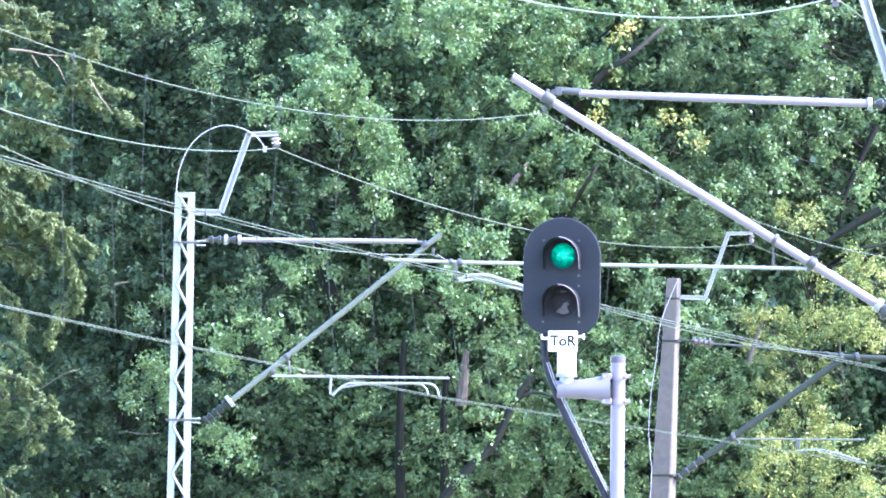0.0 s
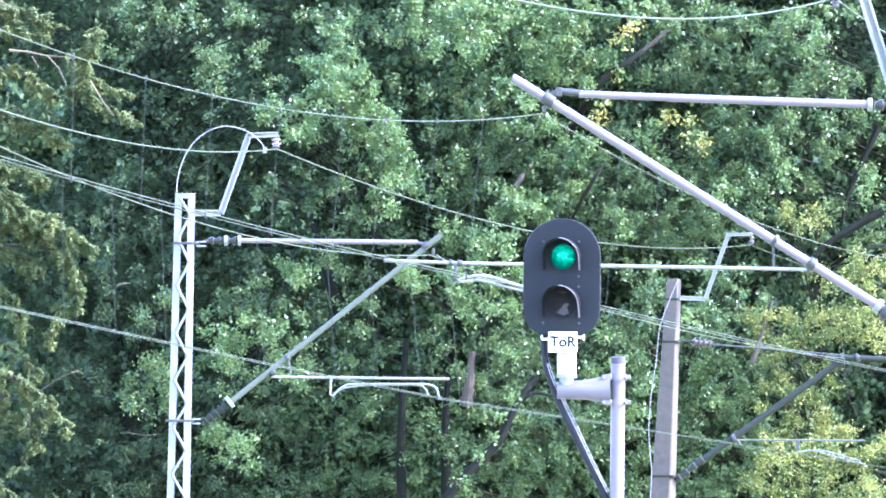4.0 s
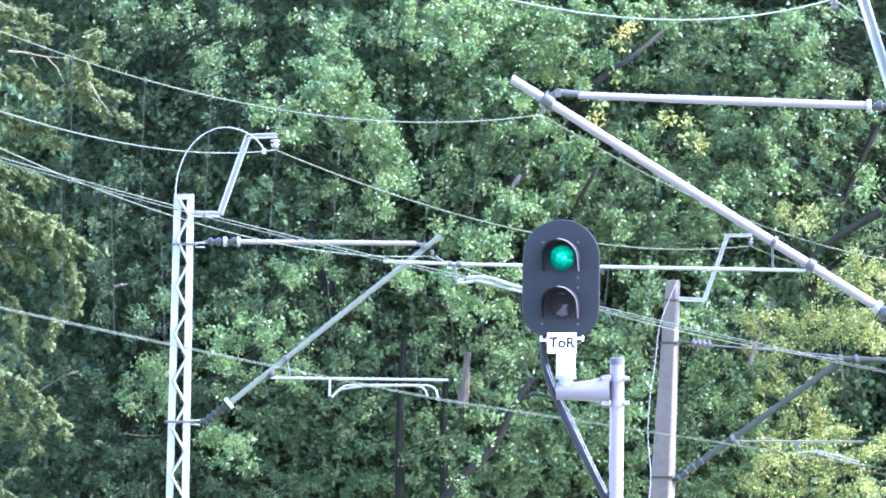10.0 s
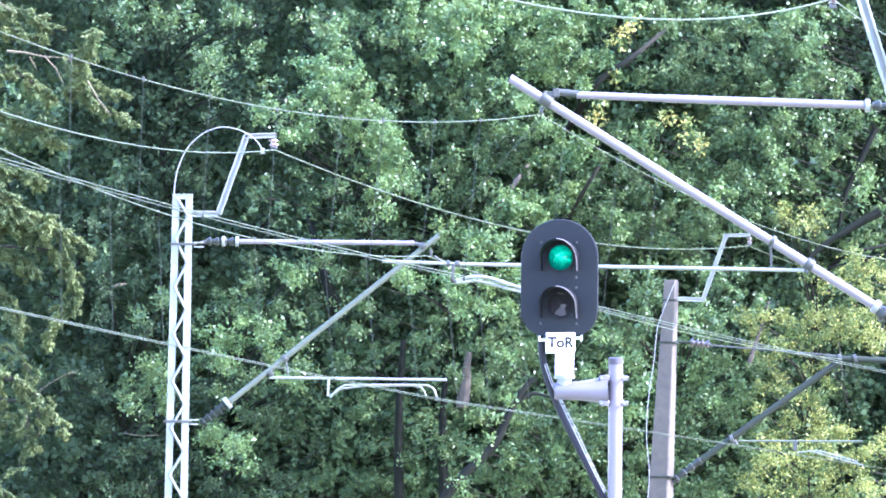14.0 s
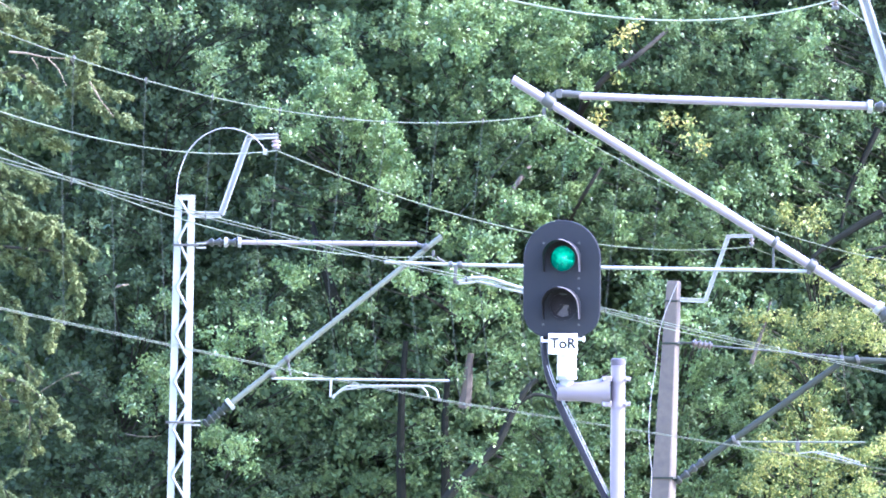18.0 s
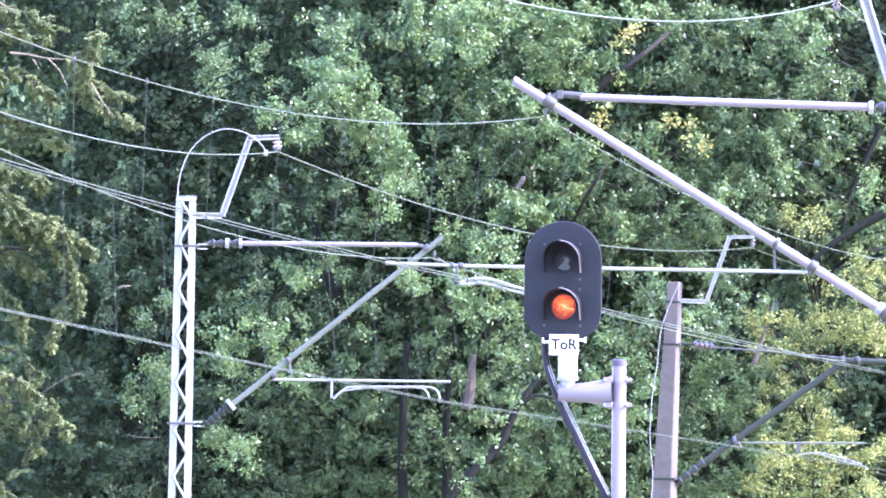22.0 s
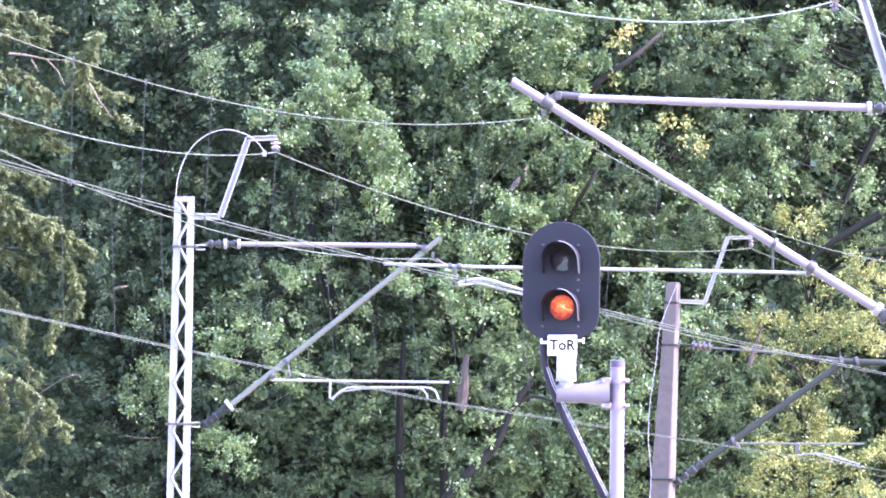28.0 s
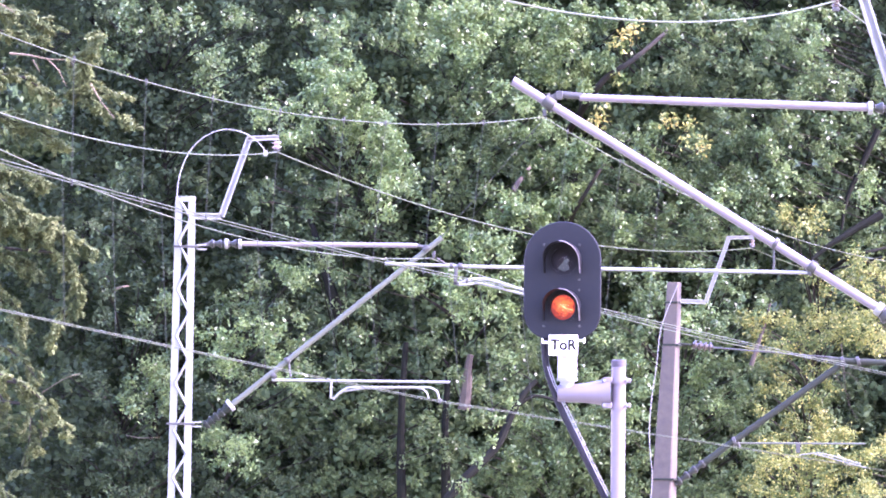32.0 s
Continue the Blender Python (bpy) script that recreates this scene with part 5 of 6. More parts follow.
tree(9.2, 246.8, 20.0, 3.0, 3.0, "tall green broadleaf tree at the wood's edge", LEAF_DEEP_SHADE, 26, 14, 1500, 0.088, 0.45, 1.1, front=0.85, inner=48, sway=0.3,
     extra=[
         (LEAF_MID, 0.65, [(6.21, 238.2, 14.12, 0.23), (6.30, 239.7, 13.81, 0.26), (5.96, 238.7, 13.59, 0.21), (6.68, 238.1, 14.12, 0.21), (6.93, 239.2, 13.19, 0.26), (6.59, 238.2, 13.05, 0.21), (7.25, 239.1, 13.30, 0.21), (7.38, 239.9, 12.93, 0.16), (6.52, 239.6, 13.59, 0.19), (6.29, 238.8, 12.34, 0.23), (6.53, 239.6, 12.03, 0.21), (6.95, 239.3, 11.94, 0.17), (7.03, 238.7, 12.35, 0.16), (7.34, 238.3, 12.17, 0.16), (7.48, 239.2, 11.92, 0.21), (8.00, 239.1, 12.37, 0.16), (6.88, 239.9, 11.24, 0.17), (7.92, 239.8, 11.48, 0.16), (8.08, 238.0, 10.53, 0.16)]),
         (LEAF_LIT, 0.55, [(6.34, 237.2, 14.29, 0.21), (6.90, 238.1, 13.91, 0.25), (6.80, 238.2, 13.55, 0.25), (7.09, 237.3, 13.67, 0.20), (6.09, 238.8, 11.53, 0.23), (6.27, 237.8, 11.23, 0.23), (7.85, 237.5, 10.94, 0.23), (6.19, 238.9, 11.82, 0.13), (8.02, 237.8, 11.16, 0.15), (5.96, 238.9, 13.94, 0.13)]),
         (LEAF_MID, 0.70, [(7.00, 240.7, 10.17, 0.15), (7.29, 239.8, 10.90, 0.19), (7.15, 238.8, 11.61, 0.17), (8.17, 240.9, 12.01, 0.17), (8.17, 239.5, 12.92, 0.19), (8.20, 239.0, 13.33, 0.15), (6.02, 241.0, 13.07, 0.15), (7.69, 239.5, 12.49, 0.15), (7.67, 238.9, 13.10, 0.15), (7.04, 239.4, 14.40, 0.17), (7.54, 238.4, 14.36, 0.17), (8.15, 239.9, 10.16, 0.17), (6.20, 238.9, 10.54, 0.15), (6.02, 240.3, 11.01, 0.15), (6.76, 240.5, 12.73, 0.15)])],
     limbs=[
         ([(7.092, 243.000, 9.385), (7.534, 240.000, 9.799), (7.996, 239.500, 9.950), (8.705, 240.000, 10.129)], 0.05, SHADED_BARK),
         ([(8.18, 237.8, 10.61), (7.76, 237.8, 10.38), (7.45, 237.8, 10.18), (7.18, 237.8, 10.01), (6.87, 237.8, 9.75)], 0.085, SHADED_BARK),
         ([(8.17, 240.2, 12.28), (7.96, 240.2, 11.82), (7.79, 240.2, 11.45), (7.65, 240.2, 11.12), (7.56, 240.2, 10.85), (7.49, 240.2, 10.38)], 0.065, SHADED_BARK),
         ([(8.14, 236.5, 9.77), (7.88, 236.5, 9.70), (7.51, 236.5, 9.61), (7.18, 236.5, 9.51)], 0.025, SHADED_BARK)])
tree(7.0, 243.5, 9.0, 1.8, 2.4, "broadleaf tree with yellowing autumn leaves", LEAF_SHADE, 14, 12, 1500, 0.070, 0.6, 0.8, sway=0.7,
     extra=[
         (LEAF_YELLOW, 0.95, [(6.36, 236.1, 8.55, 0.21), (6.55, 235.5, 8.25, 0.23), (7.01, 236.9, 8.68, 0.21), (7.15, 236.6, 8.52, 0.21), (7.39, 235.5, 8.55, 0.25), (7.28, 235.5, 8.23, 0.23), (6.23, 235.3, 8.11, 0.19), (6.15, 237.0, 7.74, 0.16), (6.47, 235.6, 7.91, 0.16), (6.89, 236.2, 8.14, 0.19), (6.05, 235.9, 7.28, 0.18), (6.48, 236.3, 6.66, 0.21), (6.89, 236.2, 7.09, 0.19), (7.01, 236.5, 6.78, 0.23), (7.29, 235.2, 6.45, 0.25), (6.91, 236.5, 6.35, 0.23), (6.77, 235.7, 8.36, 0.15), (5.87, 235.6, 8.56, 0.16), (5.62, 236.1, 8.56, 0.19), (5.72, 235.9, 8.25, 0.19), (6.36, 235.7, 7.20, 0.15)]),
         (LEAF_YELLOW, 0.95, [(7.32, 236.0, 5.72, 0.27), (6.89, 235.7, 5.72, 0.25), (6.44, 234.6, 5.81, 0.25), (5.93, 235.0, 5.81, 0.23), (6.26, 235.4, 5.40, 0.25), (6.91, 236.3, 5.30, 0.25), (7.54, 236.3, 5.31, 0.25), (6.68, 235.6, 6.15, 0.17), (6.12, 234.5, 6.14, 0.16), (6.59, 236.1, 5.58, 0.15), (5.73, 235.4, 5.39, 0.19), (7.10, 235.7, 6.05, 0.17), (5.95, 235.9, 6.36, 0.15), (7.73, 235.8, 6.06, 0.16), (6.77, 235.5, 7.62, 0.13), (7.21, 236.3, 7.32, 0.13), (7.07, 235.3, 7.72, 0.13), (5.93, 235.3, 6.88, 0.14), (6.38, 236.2, 6.37, 0.15), (6.65, 234.9, 7.19, 0.13)]),
         (LEAF_YELLOW, 0.80, [(6.48, 237.6, 10.72, 0.19), (6.83, 238.7, 10.58, 0.19), (6.58, 237.1, 10.32, 0.17), (6.46, 238.7, 10.48, 0.13), (7.04, 238.4, 10.43, 0.13), (6.93, 237.9, 9.46, 0.16), (7.27, 238.6, 9.16, 0.15), (5.90, 238.8, 7.99, 0.15), (6.34, 237.3, 7.54, 0.15)])],
     limbs=[([(5.70, 235.8, 7.72), (5.83, 235.8, 8.14), (5.95, 235.8, 8.51), (6.05, 235.8, 8.88)], 0.045, PALE_BARK)], crown=0)
tree(10.6, 243.0, 9.5, 1.2, 2.2, "broadleaf tree turning yellow beside the mast", LEAF_DEEP_SHADE, 8, 12, 1500, 0.070, 0.6, 0.75, sway=0.5,
     extra=[
         (LEAF_YELLOW, 0.95, [(7.78, 235.0, 9.50, 0.27), (7.91, 235.1, 9.17, 0.25), (7.79, 235.0, 8.35, 0.25), (8.09, 234.7, 8.35, 0.21), (8.02, 235.2, 6.04, 0.21), (7.94, 235.6, 5.62, 0.25), (7.99, 234.1, 5.30, 0.21), (7.57, 234.5, 9.75, 0.17), (8.11, 235.6, 9.52, 0.21), (7.60, 235.6, 8.57, 0.19), (7.59, 235.3, 8.15, 0.17), (7.91, 234.1, 8.54, 0.19), (8.07, 235.4, 8.05, 0.15), (7.50, 236.0, 9.42, 0.15), (8.13, 236.0, 8.90, 0.19), (7.48, 235.4, 8.88, 0.14), (8.11, 234.1, 6.36, 0.14), (7.62, 235.7, 5.85, 0.19)])],
     limbs=[
         ([(7.062, 238.000, 7.945), (7.268, 236.000, 7.543), (7.555, 236.000, 7.126)], 0.0065, PALE_BARK),
         ([(7.431, 238.000, 8.212), (7.425, 236.000, 7.650), (7.492, 236.000, 7.126), (7.663, 236.000, 6.760)], 0.0065, PALE_BARK),
         ([(7.268, 236.000, 7.543), (7.530, 236.000, 7.598), (7.848, 236.000, 7.234)], 0.0065, PALE_BARK)], crown=0)
tree(-4.3, 247.0, 8.6, 1.6, 2.5, "low green tree, upper leaves brightened as if sunlit", LEAF_DEEP_SHADE, 12, 12, 1100, 0.086, 0.7, 0.8, trunk_r=0.055, sway=0.8,
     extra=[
         (LEAF_LIT, 1.00, [(-3.00, 236.3, 9.52, 0.21), (-2.73, 236.9, 9.33, 0.23), (-2.89, 236.4, 9.21, 0.17), (-3.60, 235.3, 8.30, 0.23), (-3.87, 235.6, 8.03, 0.25), (-3.41, 236.8, 8.06, 0.23), (-3.12, 235.3, 8.24, 0.18), (-3.30, 236.2, 7.73, 0.20), (-4.0, 235.8, 7.62, 0.20), (-4.23, 235.3, 8.23, 0.20), (-4.08, 236.2, 8.04, 0.16), (-4.16, 235.1, 7.71, 0.18), (-2.86, 235.2, 7.30, 0.20), (-2.70, 236.2, 7.21, 0.14), (-4.32, 236.5, 6.28, 0.21), (-4.03, 236.8, 6.26, 0.24), (-3.69, 235.3, 6.06, 0.23), (-4.0, 235.9, 5.83, 0.21), (-3.58, 235.6, 5.83, 0.15)]),
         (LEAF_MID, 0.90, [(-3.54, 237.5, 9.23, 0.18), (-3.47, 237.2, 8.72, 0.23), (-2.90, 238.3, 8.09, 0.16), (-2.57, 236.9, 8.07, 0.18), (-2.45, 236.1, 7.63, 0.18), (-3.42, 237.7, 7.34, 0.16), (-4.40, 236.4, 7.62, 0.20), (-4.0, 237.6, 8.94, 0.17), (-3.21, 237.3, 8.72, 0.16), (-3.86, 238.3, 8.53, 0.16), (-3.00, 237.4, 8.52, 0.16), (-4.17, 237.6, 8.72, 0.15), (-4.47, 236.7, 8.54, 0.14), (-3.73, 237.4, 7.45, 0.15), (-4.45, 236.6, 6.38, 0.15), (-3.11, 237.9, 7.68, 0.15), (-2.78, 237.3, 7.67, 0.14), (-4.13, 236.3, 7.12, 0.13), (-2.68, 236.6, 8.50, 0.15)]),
         (LEAF_DEEP_SHADE, 0.60, [(-3.32, 239.1, 6.53, 0.23), (-2.80, 240.2, 6.23, 0.23), (-3.20, 238.5, 5.67, 0.25), (-2.69, 240.1, 5.48, 0.23), (-3.86, 240.0, 5.36, 0.23), (-3.41, 238.3, 5.25, 0.19), (-2.37, 240.0, 6.02, 0.21), (-4.26, 238.3, 5.45, 0.19), (-3.63, 238.4, 6.73, 0.19), (-3.98, 239.8, 7.06, 0.19), (-4.49, 238.7, 7.15, 0.17), (-2.29, 240.6, 8.48, 0.19), (-2.39, 239.4, 8.88, 0.19), (-3.67, 239.0, 9.71, 0.17)])], crown=0)
tree(-6.2, 249.5, 8.0, 1.5, 2.2, "low tree under the tall ones, its shade put into deeper leaf colour", LEAF_DEEP_SHADE, 12, 12, 1100, 0.086, 0.7, 0.8, trunk_r=0.06, sway=0.3,
     extra=[
         (LEAF_MID, 1.00, [(-5.10, 236.6, 8.80, 0.17), (-5.21, 235.1, 8.87, 0.15), (-5.62, 236.5, 8.56, 0.16), (-5.37, 235.1, 7.49, 0.22), (-5.16, 235.3, 7.39, 0.18), (-5.62, 236.9, 7.09, 0.25), (-5.33, 236.4, 6.98, 0.20), (-5.52, 235.4, 7.62, 0.13), (-5.68, 235.2, 6.75, 0.14), (-5.25, 236.9, 7.80, 0.14), (-5.86, 236.3, 7.00, 0.14), (-5.45, 236.6, 6.74, 0.13), (-5.06, 235.3, 7.09, 0.13), (-5.81, 236.2, 7.36, 0.10)]),
         (LEAF_DEEP_SHADE, 0.60, [(-6.55, 238.1, 7.44, 0.19), (-6.05, 237.7, 5.94, 0.21), (-5.74, 238.0, 6.05, 0.17), (-5.42, 238.8, 6.06, 0.21), (-5.10, 238.0, 5.63, 0.17), (-6.40, 238.2, 8.50, 0.17), (-5.85, 237.4, 8.17, 0.17), (-6.33, 239.5, 8.96, 0.15), (-5.46, 238.9, 8.31, 0.15), (-5.45, 239.4, 5.34, 0.21), (-5.95, 238.3, 5.33, 0.21), (-6.52, 239.6, 5.55, 0.19), (-6.81, 238.6, 5.96, 0.17), (-6.29, 238.8, 6.50, 0.17), (-4.70, 238.7, 7.04, 0.15), (-4.65, 239.2, 5.77, 0.17), (-6.39, 238.2, 7.13, 0.15), (-7.00, 237.3, 7.42, 0.13), (-5.75, 237.1, 9.22, 0.17), (-6.39, 237.6, 9.44, 0.15), (-5.22, 237.1, 9.44, 0.15)])],
     limbs=[
         ([(-6.079, 236.000, 9.053), (-5.975, 235.600, 9.076), (-5.870, 236.000, 9.097)], 0.028, DEAD_WOOD),
         ([(-7.530, 238.000, 7.130), (-7.049, 236.000, 7.366), (-6.736, 236.000, 7.473)], 0.010, DEAD_WOOD),
         ([(-5.935, 238.000, 6.350), (-5.570, 236.000, 6.277), (-5.235, 236.000, 6.301)], 0.010, DEAD_WOOD)], crown=0)
tree(0.35, 246.0, 10.4, 1.3, 3.2, "slim green tree with sprays brightened as if sunlit", LEAF_SHADE, 12, 12, 1100, 0.086, 0.7, 0.8, inner=16, trunk_r=0.055, sway=1.15,
     extra=[
         (LEAF_LIT, 1.10, [(0.36, 236.8, 9.90, 0.27), (0.67, 236.0, 9.99, 0.21), (0.91, 236.5, 9.94, 0.21), (0.16, 235.0, 9.10, 0.25), (0.47, 235.9, 8.91, 0.25), (0.79, 236.8, 9.04, 0.23), (0.68, 236.2, 9.45, 0.21), (1.00, 235.9, 9.23, 0.23), (1.21, 235.9, 8.84, 0.18), (0.89, 235.2, 8.65, 0.18), (0.37, 235.3, 8.50, 0.16), (0.15, 235.3, 9.42, 0.20), (1.33, 235.7, 9.34, 0.14), (0.57, 235.8, 9.65, 0.16), (-0.01, 236.8, 10.19, 0.18), (1.20, 235.3, 9.66, 0.15), (0.16, 235.5, 8.82, 0.14), (0.00, 235.6, 8.92, 0.13), (-0.68, 235.3, 9.20, 0.21), (-0.72, 235.6, 9.36, 0.14), (-0.51, 235.5, 9.11, 0.14), (1.09, 236.0, 9.99, 0.14)]),
         (LEAF_MID, 1.10, [(1.32, 236.1, 7.98, 0.20), (1.55, 238.3, 7.71, 0.20), (1.66, 236.9, 8.00, 0.16), (1.02, 238.3, 7.60, 0.20), (0.80, 237.7, 8.11, 0.16), (0.70, 237.7, 7.37, 0.20), (1.27, 237.2, 8.39, 0.14), (-0.04, 238.4, 7.93, 0.14), (-0.41, 236.3, 8.18, 0.14), (-1.42, 237.7, 8.75, 0.14), (-1.72, 236.7, 7.67, 0.16), (-1.96, 237.7, 9.38, 0.18), (-1.51, 237.8, 6.82, 0.18), (1.23, 236.4, 7.17, 0.14), (0.17, 236.5, 7.47, 0.14), (1.01, 236.1, 7.89, 0.14), (1.69, 236.6, 8.33, 0.14), (-1.52, 236.2, 8.29, 0.14), (-1.31, 237.0, 7.89, 0.14), (-2.28, 238.4, 9.60, 0.16), (-0.05, 236.9, 8.43, 0.14)])],
     limbs=[
         ([(0.384, 237.4, 6.872), (0.434, 237.4, 7.296), (0.452, 237.4, 7.613), (0.492, 237.4, 7.908)], 0.12, PALE_BARK)], crown=0)
tree(2.3, 245.5, 8.0, 1.5, 2.4, "low green tree beside the concrete mast", LEAF_SHADE, 12, 12, 1100, 0.086, 0.7, 0.8, inner=16, trunk_r=0.055, sway=0.8,
     extra=[
         (LEAF_MID, 1.25, [(0.70, 235.8, 6.61, 0.22), (1.54, 236.0, 6.62, 0.22), (1.86, 235.7, 6.62, 0.22), (2.07, 236.5, 6.31, 0.21), (1.76, 236.5, 6.10, 0.24), (1.23, 235.5, 5.98, 0.22), (2.18, 235.6, 5.78, 0.22), (1.66, 236.4, 5.57, 0.24), (1.14, 236.9, 5.47, 0.22), (2.08, 236.4, 5.37, 0.21), (2.49, 236.0, 6.42, 0.20), (2.92, 237.0, 6.85, 0.16), (2.79, 235.2, 6.62, 0.18), (2.69, 235.3, 6.01, 0.19), (2.61, 236.6, 5.50, 0.19), (1.44, 235.9, 6.32, 0.16), (1.27, 235.3, 6.84, 0.14), (0.81, 236.2, 6.11, 0.16), (0.71, 237.0, 5.70, 0.17), (2.28, 236.1, 6.65, 0.15), (1.85, 235.8, 7.06, 0.14), (2.37, 235.4, 7.06, 0.14), (2.90, 235.3, 6.22, 0.16), (2.93, 236.8, 5.50, 0.17)]),
         (LEAF_LIT, 1.00, [(0.66, 234.1, 5.92, 0.11), (1.03, 234.2, 6.59, 0.09), (1.30, 233.7, 6.98, 0.09), (0.31, 234.2, 5.44, 0.11), (0.89, 233.8, 6.24, 0.07), (2.69, 235.7, 7.59, 0.16), (3.64, 236.4, 7.59, 0.22), (3.73, 235.1, 7.25, 0.20), (3.54, 235.4, 7.80, 0.14), (3.52, 235.1, 6.83, 0.22), (1.49, 235.6, 6.58, 0.13), (1.16, 235.1, 7.77, 0.13), (2.17, 235.4, 6.01, 0.13), (1.76, 235.6, 5.80, 0.13), (2.89, 235.5, 8.21, 0.13), (3.20, 235.1, 7.69, 0.13)]),
         (LEAF_SHADE, 0.70, [(0.40, 237.6, 6.21, 0.20), (0.19, 239.9, 5.50, 0.21), (0.51, 237.9, 5.28, 0.19), (-0.03, 238.8, 6.02, 0.19), (2.82, 238.5, 8.38, 0.15), (2.82, 238.8, 7.96, 0.15), (3.13, 237.7, 8.15, 0.15), (0.18, 238.3, 6.87, 0.15), (1.46, 237.8, 5.29, 0.17), (0.81, 238.9, 7.09, 0.15), (0.49, 239.8, 7.96, 0.15), (1.87, 239.0, 7.53, 0.15)])],
     limbs=[
         ([(-0.12, 235.0, 4.89), (0.31, 235.0, 5.47), (0.71, 235.0, 5.87), (1.02, 235.0, 6.22), (1.22, 235.0, 6.67), (1.38, 235.0, 6.99), (1.55, 235.0, 7.23), (1.72, 235.0, 7.40)], 0.10, SHADED_BARK),
         ([(1.35, 235.1, 6.92), (1.64, 235.1, 7.10), (1.90, 235.1, 7.08), (2.16, 235.1, 6.99)], 0.045, SHADED_BARK)], crown=0)
tree(-1.8, 246.5, 7.2, 1.5, 2.2, "shaded low green tree in the undergrowth", LEAF_SHADE, 12, 12, 1100, 0.086, 0.7, 0.8, inner=16, trunk_r=0.06, sway=0.3,
     extra=[
         (LEAF_MID, 0.80, [(-0.45, 238.0, 6.63, 0.12), (-0.49, 237.3, 6.30, 0.16), (-0.24, 237.0, 6.72, 0.12), (-0.64, 237.6, 5.88, 0.14), (-0.44, 237.6, 5.56, 0.16), (-0.13, 237.7, 6.33, 0.12), (0.08, 237.5, 6.22, 0.13), (-1.41, 237.9, 6.95, 0.14)]),
         (LEAF_SHADE, 0.50, [(-1.96, 241.3, 6.46, 0.24), (-1.41, 239.8, 6.23, 0.21), (-2.05, 240.1, 5.70, 0.23), (-1.52, 241.1, 5.50, 0.26), (-0.99, 239.6, 6.24, 0.19), (-2.16, 239.3, 6.97, 0.19), (-1.09, 239.8, 5.39, 0.19), (-0.44, 239.2, 5.17, 0.19), (-1.76, 240.9, 8.28, 0.19), (-1.12, 241.0, 8.61, 0.19), (-0.90, 239.8, 7.94, 0.19), (-0.47, 239.3, 7.73, 0.17), (-1.96, 239.2, 8.78, 0.17), (-1.33, 239.6, 9.43, 0.17), (-0.04, 239.2, 7.30, 0.17), (-2.37, 240.1, 5.38, 0.19), (-1.02, 240.4, 9.99, 0.19), (-1.98, 239.6, 10.06, 0.19), (-2.61, 239.2, 9.94, 0.19)])],
     limbs=[
         ([(-0.756, 239.0, 3.912), (-0.765, 239.0, 4.973), (-0.796, 239.0, 6.035), (-0.783, 239.0, 7.097), (-0.718, 239.0, 8.160)], 0.115, SHADED_BARK),
         ([(0.062, 239.0, 3.919), (0.060, 239.0, 5.406), (0.030, 239.0, 6.467), (0.083, 239.0, 7.636)], 0.115, SHADED_BARK),
         ([(-1.979, 243.3, 8.664), (-2.198, 243.0, 9.304), (-2.354, 243.0, 9.843), (-2.591, 243.3, 10.606)], 0.12, SHADED_BARK)], crown=0)
tree(4.9, 245.0, 8.0, 1.4, 2.2, "low green tree below the yellowing crown", LEAF_SHADE, 12, 12, 1100, 0.086, 0.7, 0.8, inner=16, trunk_r=0.055, sway=0.5,
     extra=[
         (LEAF_MID, 1.10, [(4.68, 236.6, 8.88, 0.16), (4.88, 235.6, 8.42, 0.18), (4.77, 235.8, 9.47, 0.20), (5.19, 235.9, 9.27, 0.20), (5.41, 236.1, 8.86, 0.18), (4.89, 235.6, 7.06, 0.22), (5.21, 236.1, 7.18, 0.20), (5.42, 236.0, 6.86, 0.20), (5.23, 236.6, 6.66, 0.18), (5.74, 236.3, 7.71, 0.18), (5.75, 236.8, 7.09, 0.18), (4.48, 236.5, 7.17, 0.18), (4.60, 236.6, 6.76, 0.17), (5.44, 236.4, 5.71, 0.22), (5.75, 236.2, 5.40, 0.21), (5.03, 236.7, 5.60, 0.20), (4.71, 236.5, 5.39, 0.20), (3.22, 236.9, 8.54, 0.19), (3.63, 236.6, 8.96, 0.18), (3.84, 236.6, 8.85, 0.20), (3.73, 235.9, 8.52, 0.18), (3.42, 236.7, 9.38, 0.16), (5.10, 236.1, 7.70, 0.18), (5.52, 235.7, 7.40, 0.16)]),
         (LEAF_MID, 1.00, [(3.64, 235.6, 6.00, 0.20), (3.54, 235.8, 5.48, 0.20), (3.48, 235.9, 6.34, 0.16), (4.60, 236.5, 6.25, 0.16), (4.48, 235.9, 5.82, 0.17), (5.10, 235.6, 6.14, 0.16), (5.55, 236.6, 6.15, 0.16), (5.51, 236.3, 9.51, 0.16), (5.81, 235.5, 8.87, 0.14), (3.93, 235.6, 9.17, 0.16), (3.41, 235.7, 8.12, 0.14), (3.63, 236.0, 8.23, 0.14), (5.32, 236.8, 8.16, 0.16), (5.01, 236.9, 8.15, 0.14), (5.42, 236.4, 7.73, 0.15), (5.84, 235.8, 6.57, 0.15), (5.12, 236.1, 5.20, 0.15), (4.78, 236.0, 7.93, 0.14), (5.30, 236.0, 8.56, 0.14)]),
         (LEAF_LIT, 0.90, [(4.55, 235.0, 8.51, 0.21), (4.57, 235.9, 7.69, 0.21), (4.79, 236.2, 7.49, 0.21), (3.93, 236.1, 9.37, 0.15), (4.86, 235.1, 8.69, 0.13), (4.46, 235.8, 8.13, 0.13), (5.09, 235.3, 6.97, 0.13), (5.67, 236.1, 8.56, 0.15), (4.67, 235.7, 8.23, 0.13), (5.43, 236.4, 7.10, 0.12)])], crown=0)
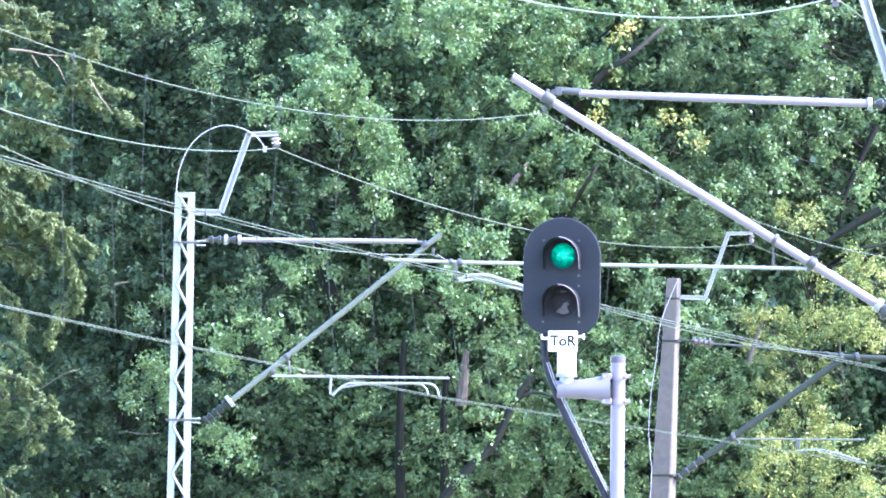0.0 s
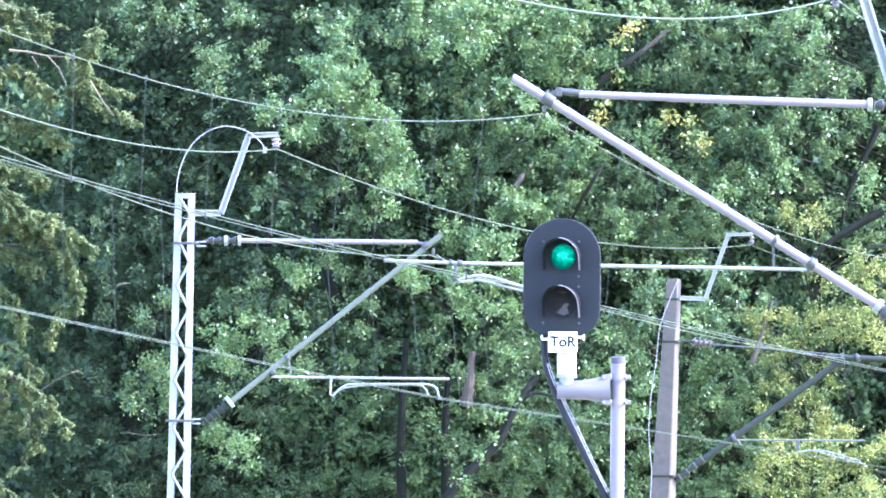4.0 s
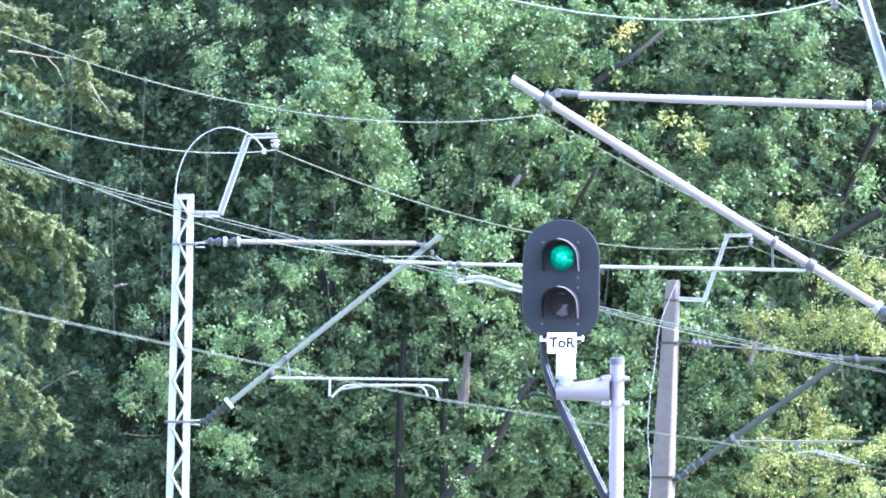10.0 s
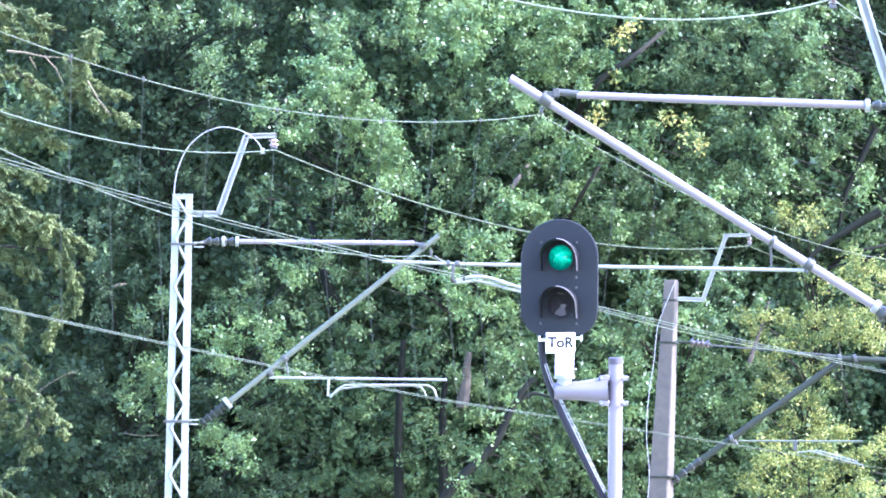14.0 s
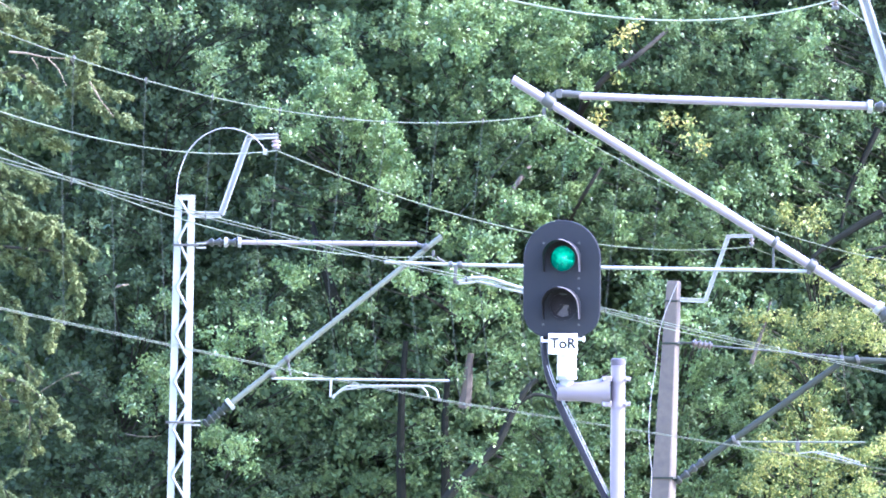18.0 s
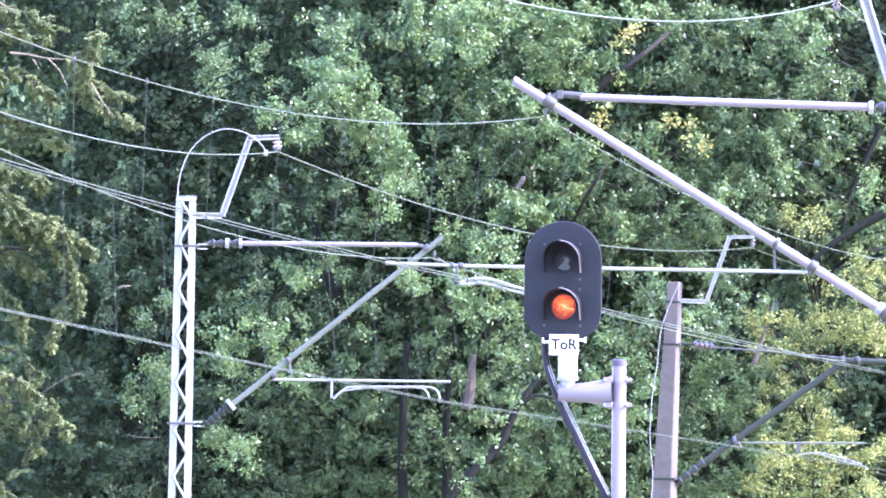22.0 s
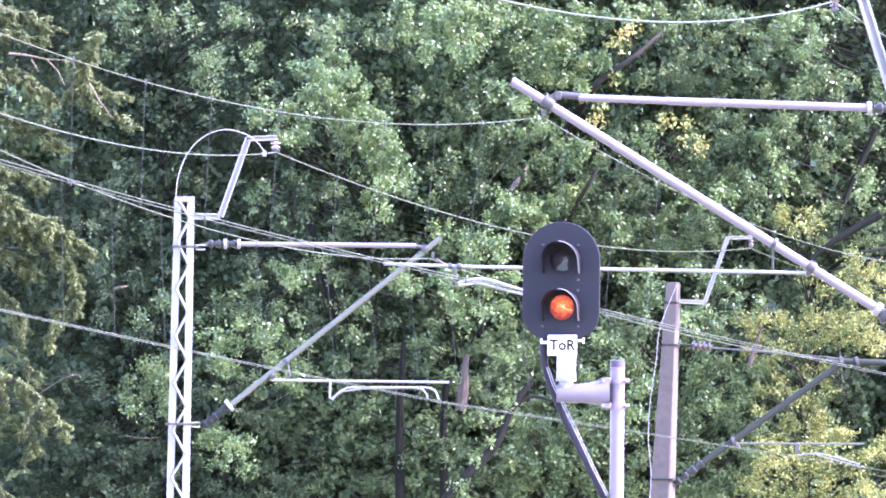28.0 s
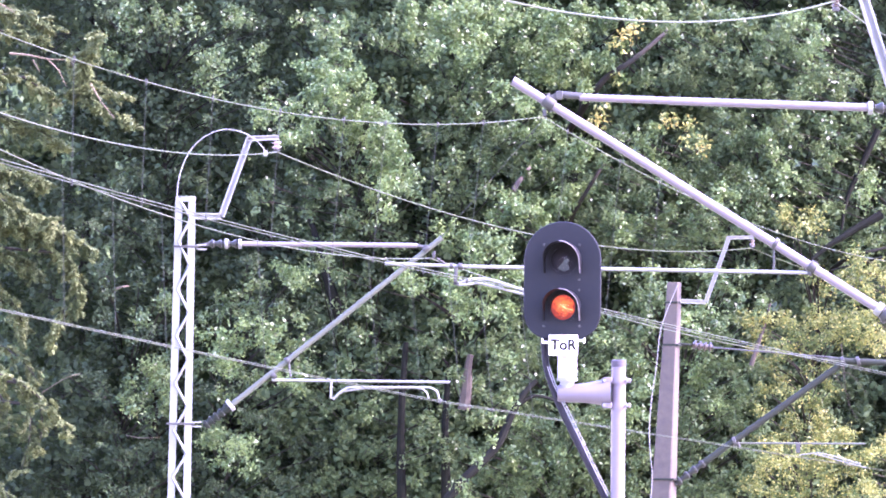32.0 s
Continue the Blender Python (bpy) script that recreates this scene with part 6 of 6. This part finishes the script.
# a few sprays that have already turned
tree(4.1, 248.5, 19.0, 0.7, 12.5, "slim tree with a few golden autumn sprays", LEAF_MID, 6, 10, 700, 0.095, 0.6, 0.5, sway=0.3,
     extra=[(LEAF_GOLD, 0.36, [(3.39, 237.3, 13.93, 0.14), (3.25, 236.7, 13.82, 0.11), (3.51, 236.9, 13.99, 0.09), (2.82, 237.4, 12.32, 0.12), (4.14, 237.0, 12.24, 0.11), (4.77, 237.0, 11.84, 0.09)]),
            (LEAF_YELLOW, 0.6, [(3.13, 237.3, 13.72, 0.14), (3.19, 237.7, 13.06, 0.14), (2.78, 237.9, 12.28, 0.17), (2.94, 237.4, 12.48, 0.14), (4.52, 238.0, 12.24, 0.15), (4.17, 237.5, 12.34, 0.15), (4.79, 236.9, 11.84, 0.13), (4.42, 237.8, 12.03, 0.11), (3.29, 237.3, 13.64, 0.11)])], crown=0)
# trees out of view on both sides, added to darken the inside of the wood
for k, (x, y, h) in enumerate(((13.2, 246, 21), (16.4, 245, 22), (19.8, 246, 21), (23.4, 245, 23), (27.5, 246, 22), (32.0, 245, 22), (-13.6, 247, 21), (-17.5, 246, 22))):
    tree(x, y, h, 3.2, 1.5, "unseen tree added beside the wood to shade it", LEAF_SHADE, 26, 14, 420, 0.30, 0.4, 1.5, sway=0.2, crown=14)
# second row
for k, (x, y) in enumerate(((-10.5, 256), (-7.4, 260), (-3.6, 257), (-1.0, 261), (1.6, 258), (4.2, 261), (7.4, 257), (10.6, 260))):
    tree(x, y, 20.0 + (k % 3), 3.0, 1.5, "shaded tree deep in the wood", LEAF_SHADE, 30, 14, 600, 0.14, 0.4, 1.3, sway=0.2)

# undergrowth and far leaves that nobody could count
n_far = 100000
cc = np.stack([RNG.uniform(-16, 16, 700), RNG.uniform(268, 296, 700), RNG.uniform(0.5, 21, 700)], 1)
pick = RNG.integers(0, 700, n_far)
dd = RNG.normal(0, 1, (n_far, 3))
dd /= np.linalg.norm(dd, axis=1, keepdims=True)
me = leaf_sheet("far_foliage", cc[pick] + dd * RNG.uniform(0.4, 1.3, (n_far, 1)), dd + np.array((0, 0, 0.5)), 0.22)
me.materials.append(LEAF_SHADE)
far = new("far_foliage", me)
tagged(far, "dark mass of leaves deep in the wood", "foliage", kind="stuff")

# wind: sideways swing of the crowns, every half second where known
GUST = [-7.5, -6.6, -0.7, 1.6, 0.9, 1.6, 4.6, 5.5, 10.1, 2.4, -1.0, -7.8, -9.5, -8.8, -6.4, -3.7, -2.2, -1.7, -0.3, -0.8, 0.9, 0.9, 1.4, 1.6, 1.4, 3.4, 6.9, 1.4, 0.2, 0.4, 1.7, 1.6, 2.1, 3.9, 2.8, 0.7, 1.5, 2.9, 6.5, 6.7, 6.2, 6.2, 5.7, 5.8, 1.9, -0.8, -6.9, -5.9, -5.8, -2.9, -4.2, -6.8, -4.2, -3.7, -2.0, -0.6]


def motions():
    times = [t for t, _, _ in PATH]
    for ob, share in SWAYING:
        if share < 0.1:
            continue
        home = ob.location.copy()
        rows = []
        for t, g in zip(times, GUST):
            rows.append((t, Matrix.Translation(home) @ Matrix.Rotation(share * g / 94.0 / 11.5, 4, "Y")))
        walk(ob, rows)
    for k, (ob, at, reach, share) in enumerate(FLUTTER):
        p1, p2 = k * 1.37 % 6.28, k * 2.11 % 6.28
        rows = []
        for i in range(41):
            t = 32.0 * i / 40
            a = share * (0.016 * math.sin(1.9 * t + p1) + 0.010 * math.sin(3.3 * t + p2)) / max(0.8, reach)
            b = share * 0.010 * math.sin(1.4 * t + p2) / max(0.8, reach)
            rows.append((t, Matrix.Translation(at) @ Matrix.Rotation(a, 4, "Y") @ Matrix.Rotation(b, 4, "X")))
        walk(ob, rows)
    # the signal changes from green to amber: both lamps stay lit, one added shutter slides across as the other slides
    # aside
    (upper, up_at), (lower, low_at) = SHUTTERS
    aside = Matrix.Translation((0, 0, -0.170))
    walk(upper, [(0, Matrix.Translation(up_at) @ aside), (20.99, Matrix.Translation(up_at) @ aside), (21.12, Matrix.Translation(up_at)), (32, Matrix.Translation(up_at))])
    walk(lower, [(0, Matrix.Translation(low_at)), (21.17, Matrix.Translation(low_at)), (21.36, Matrix.Translation(low_at) @ aside.inverted()), (32, Matrix.Translation(low_at) @ aside.inverted())])


motions()
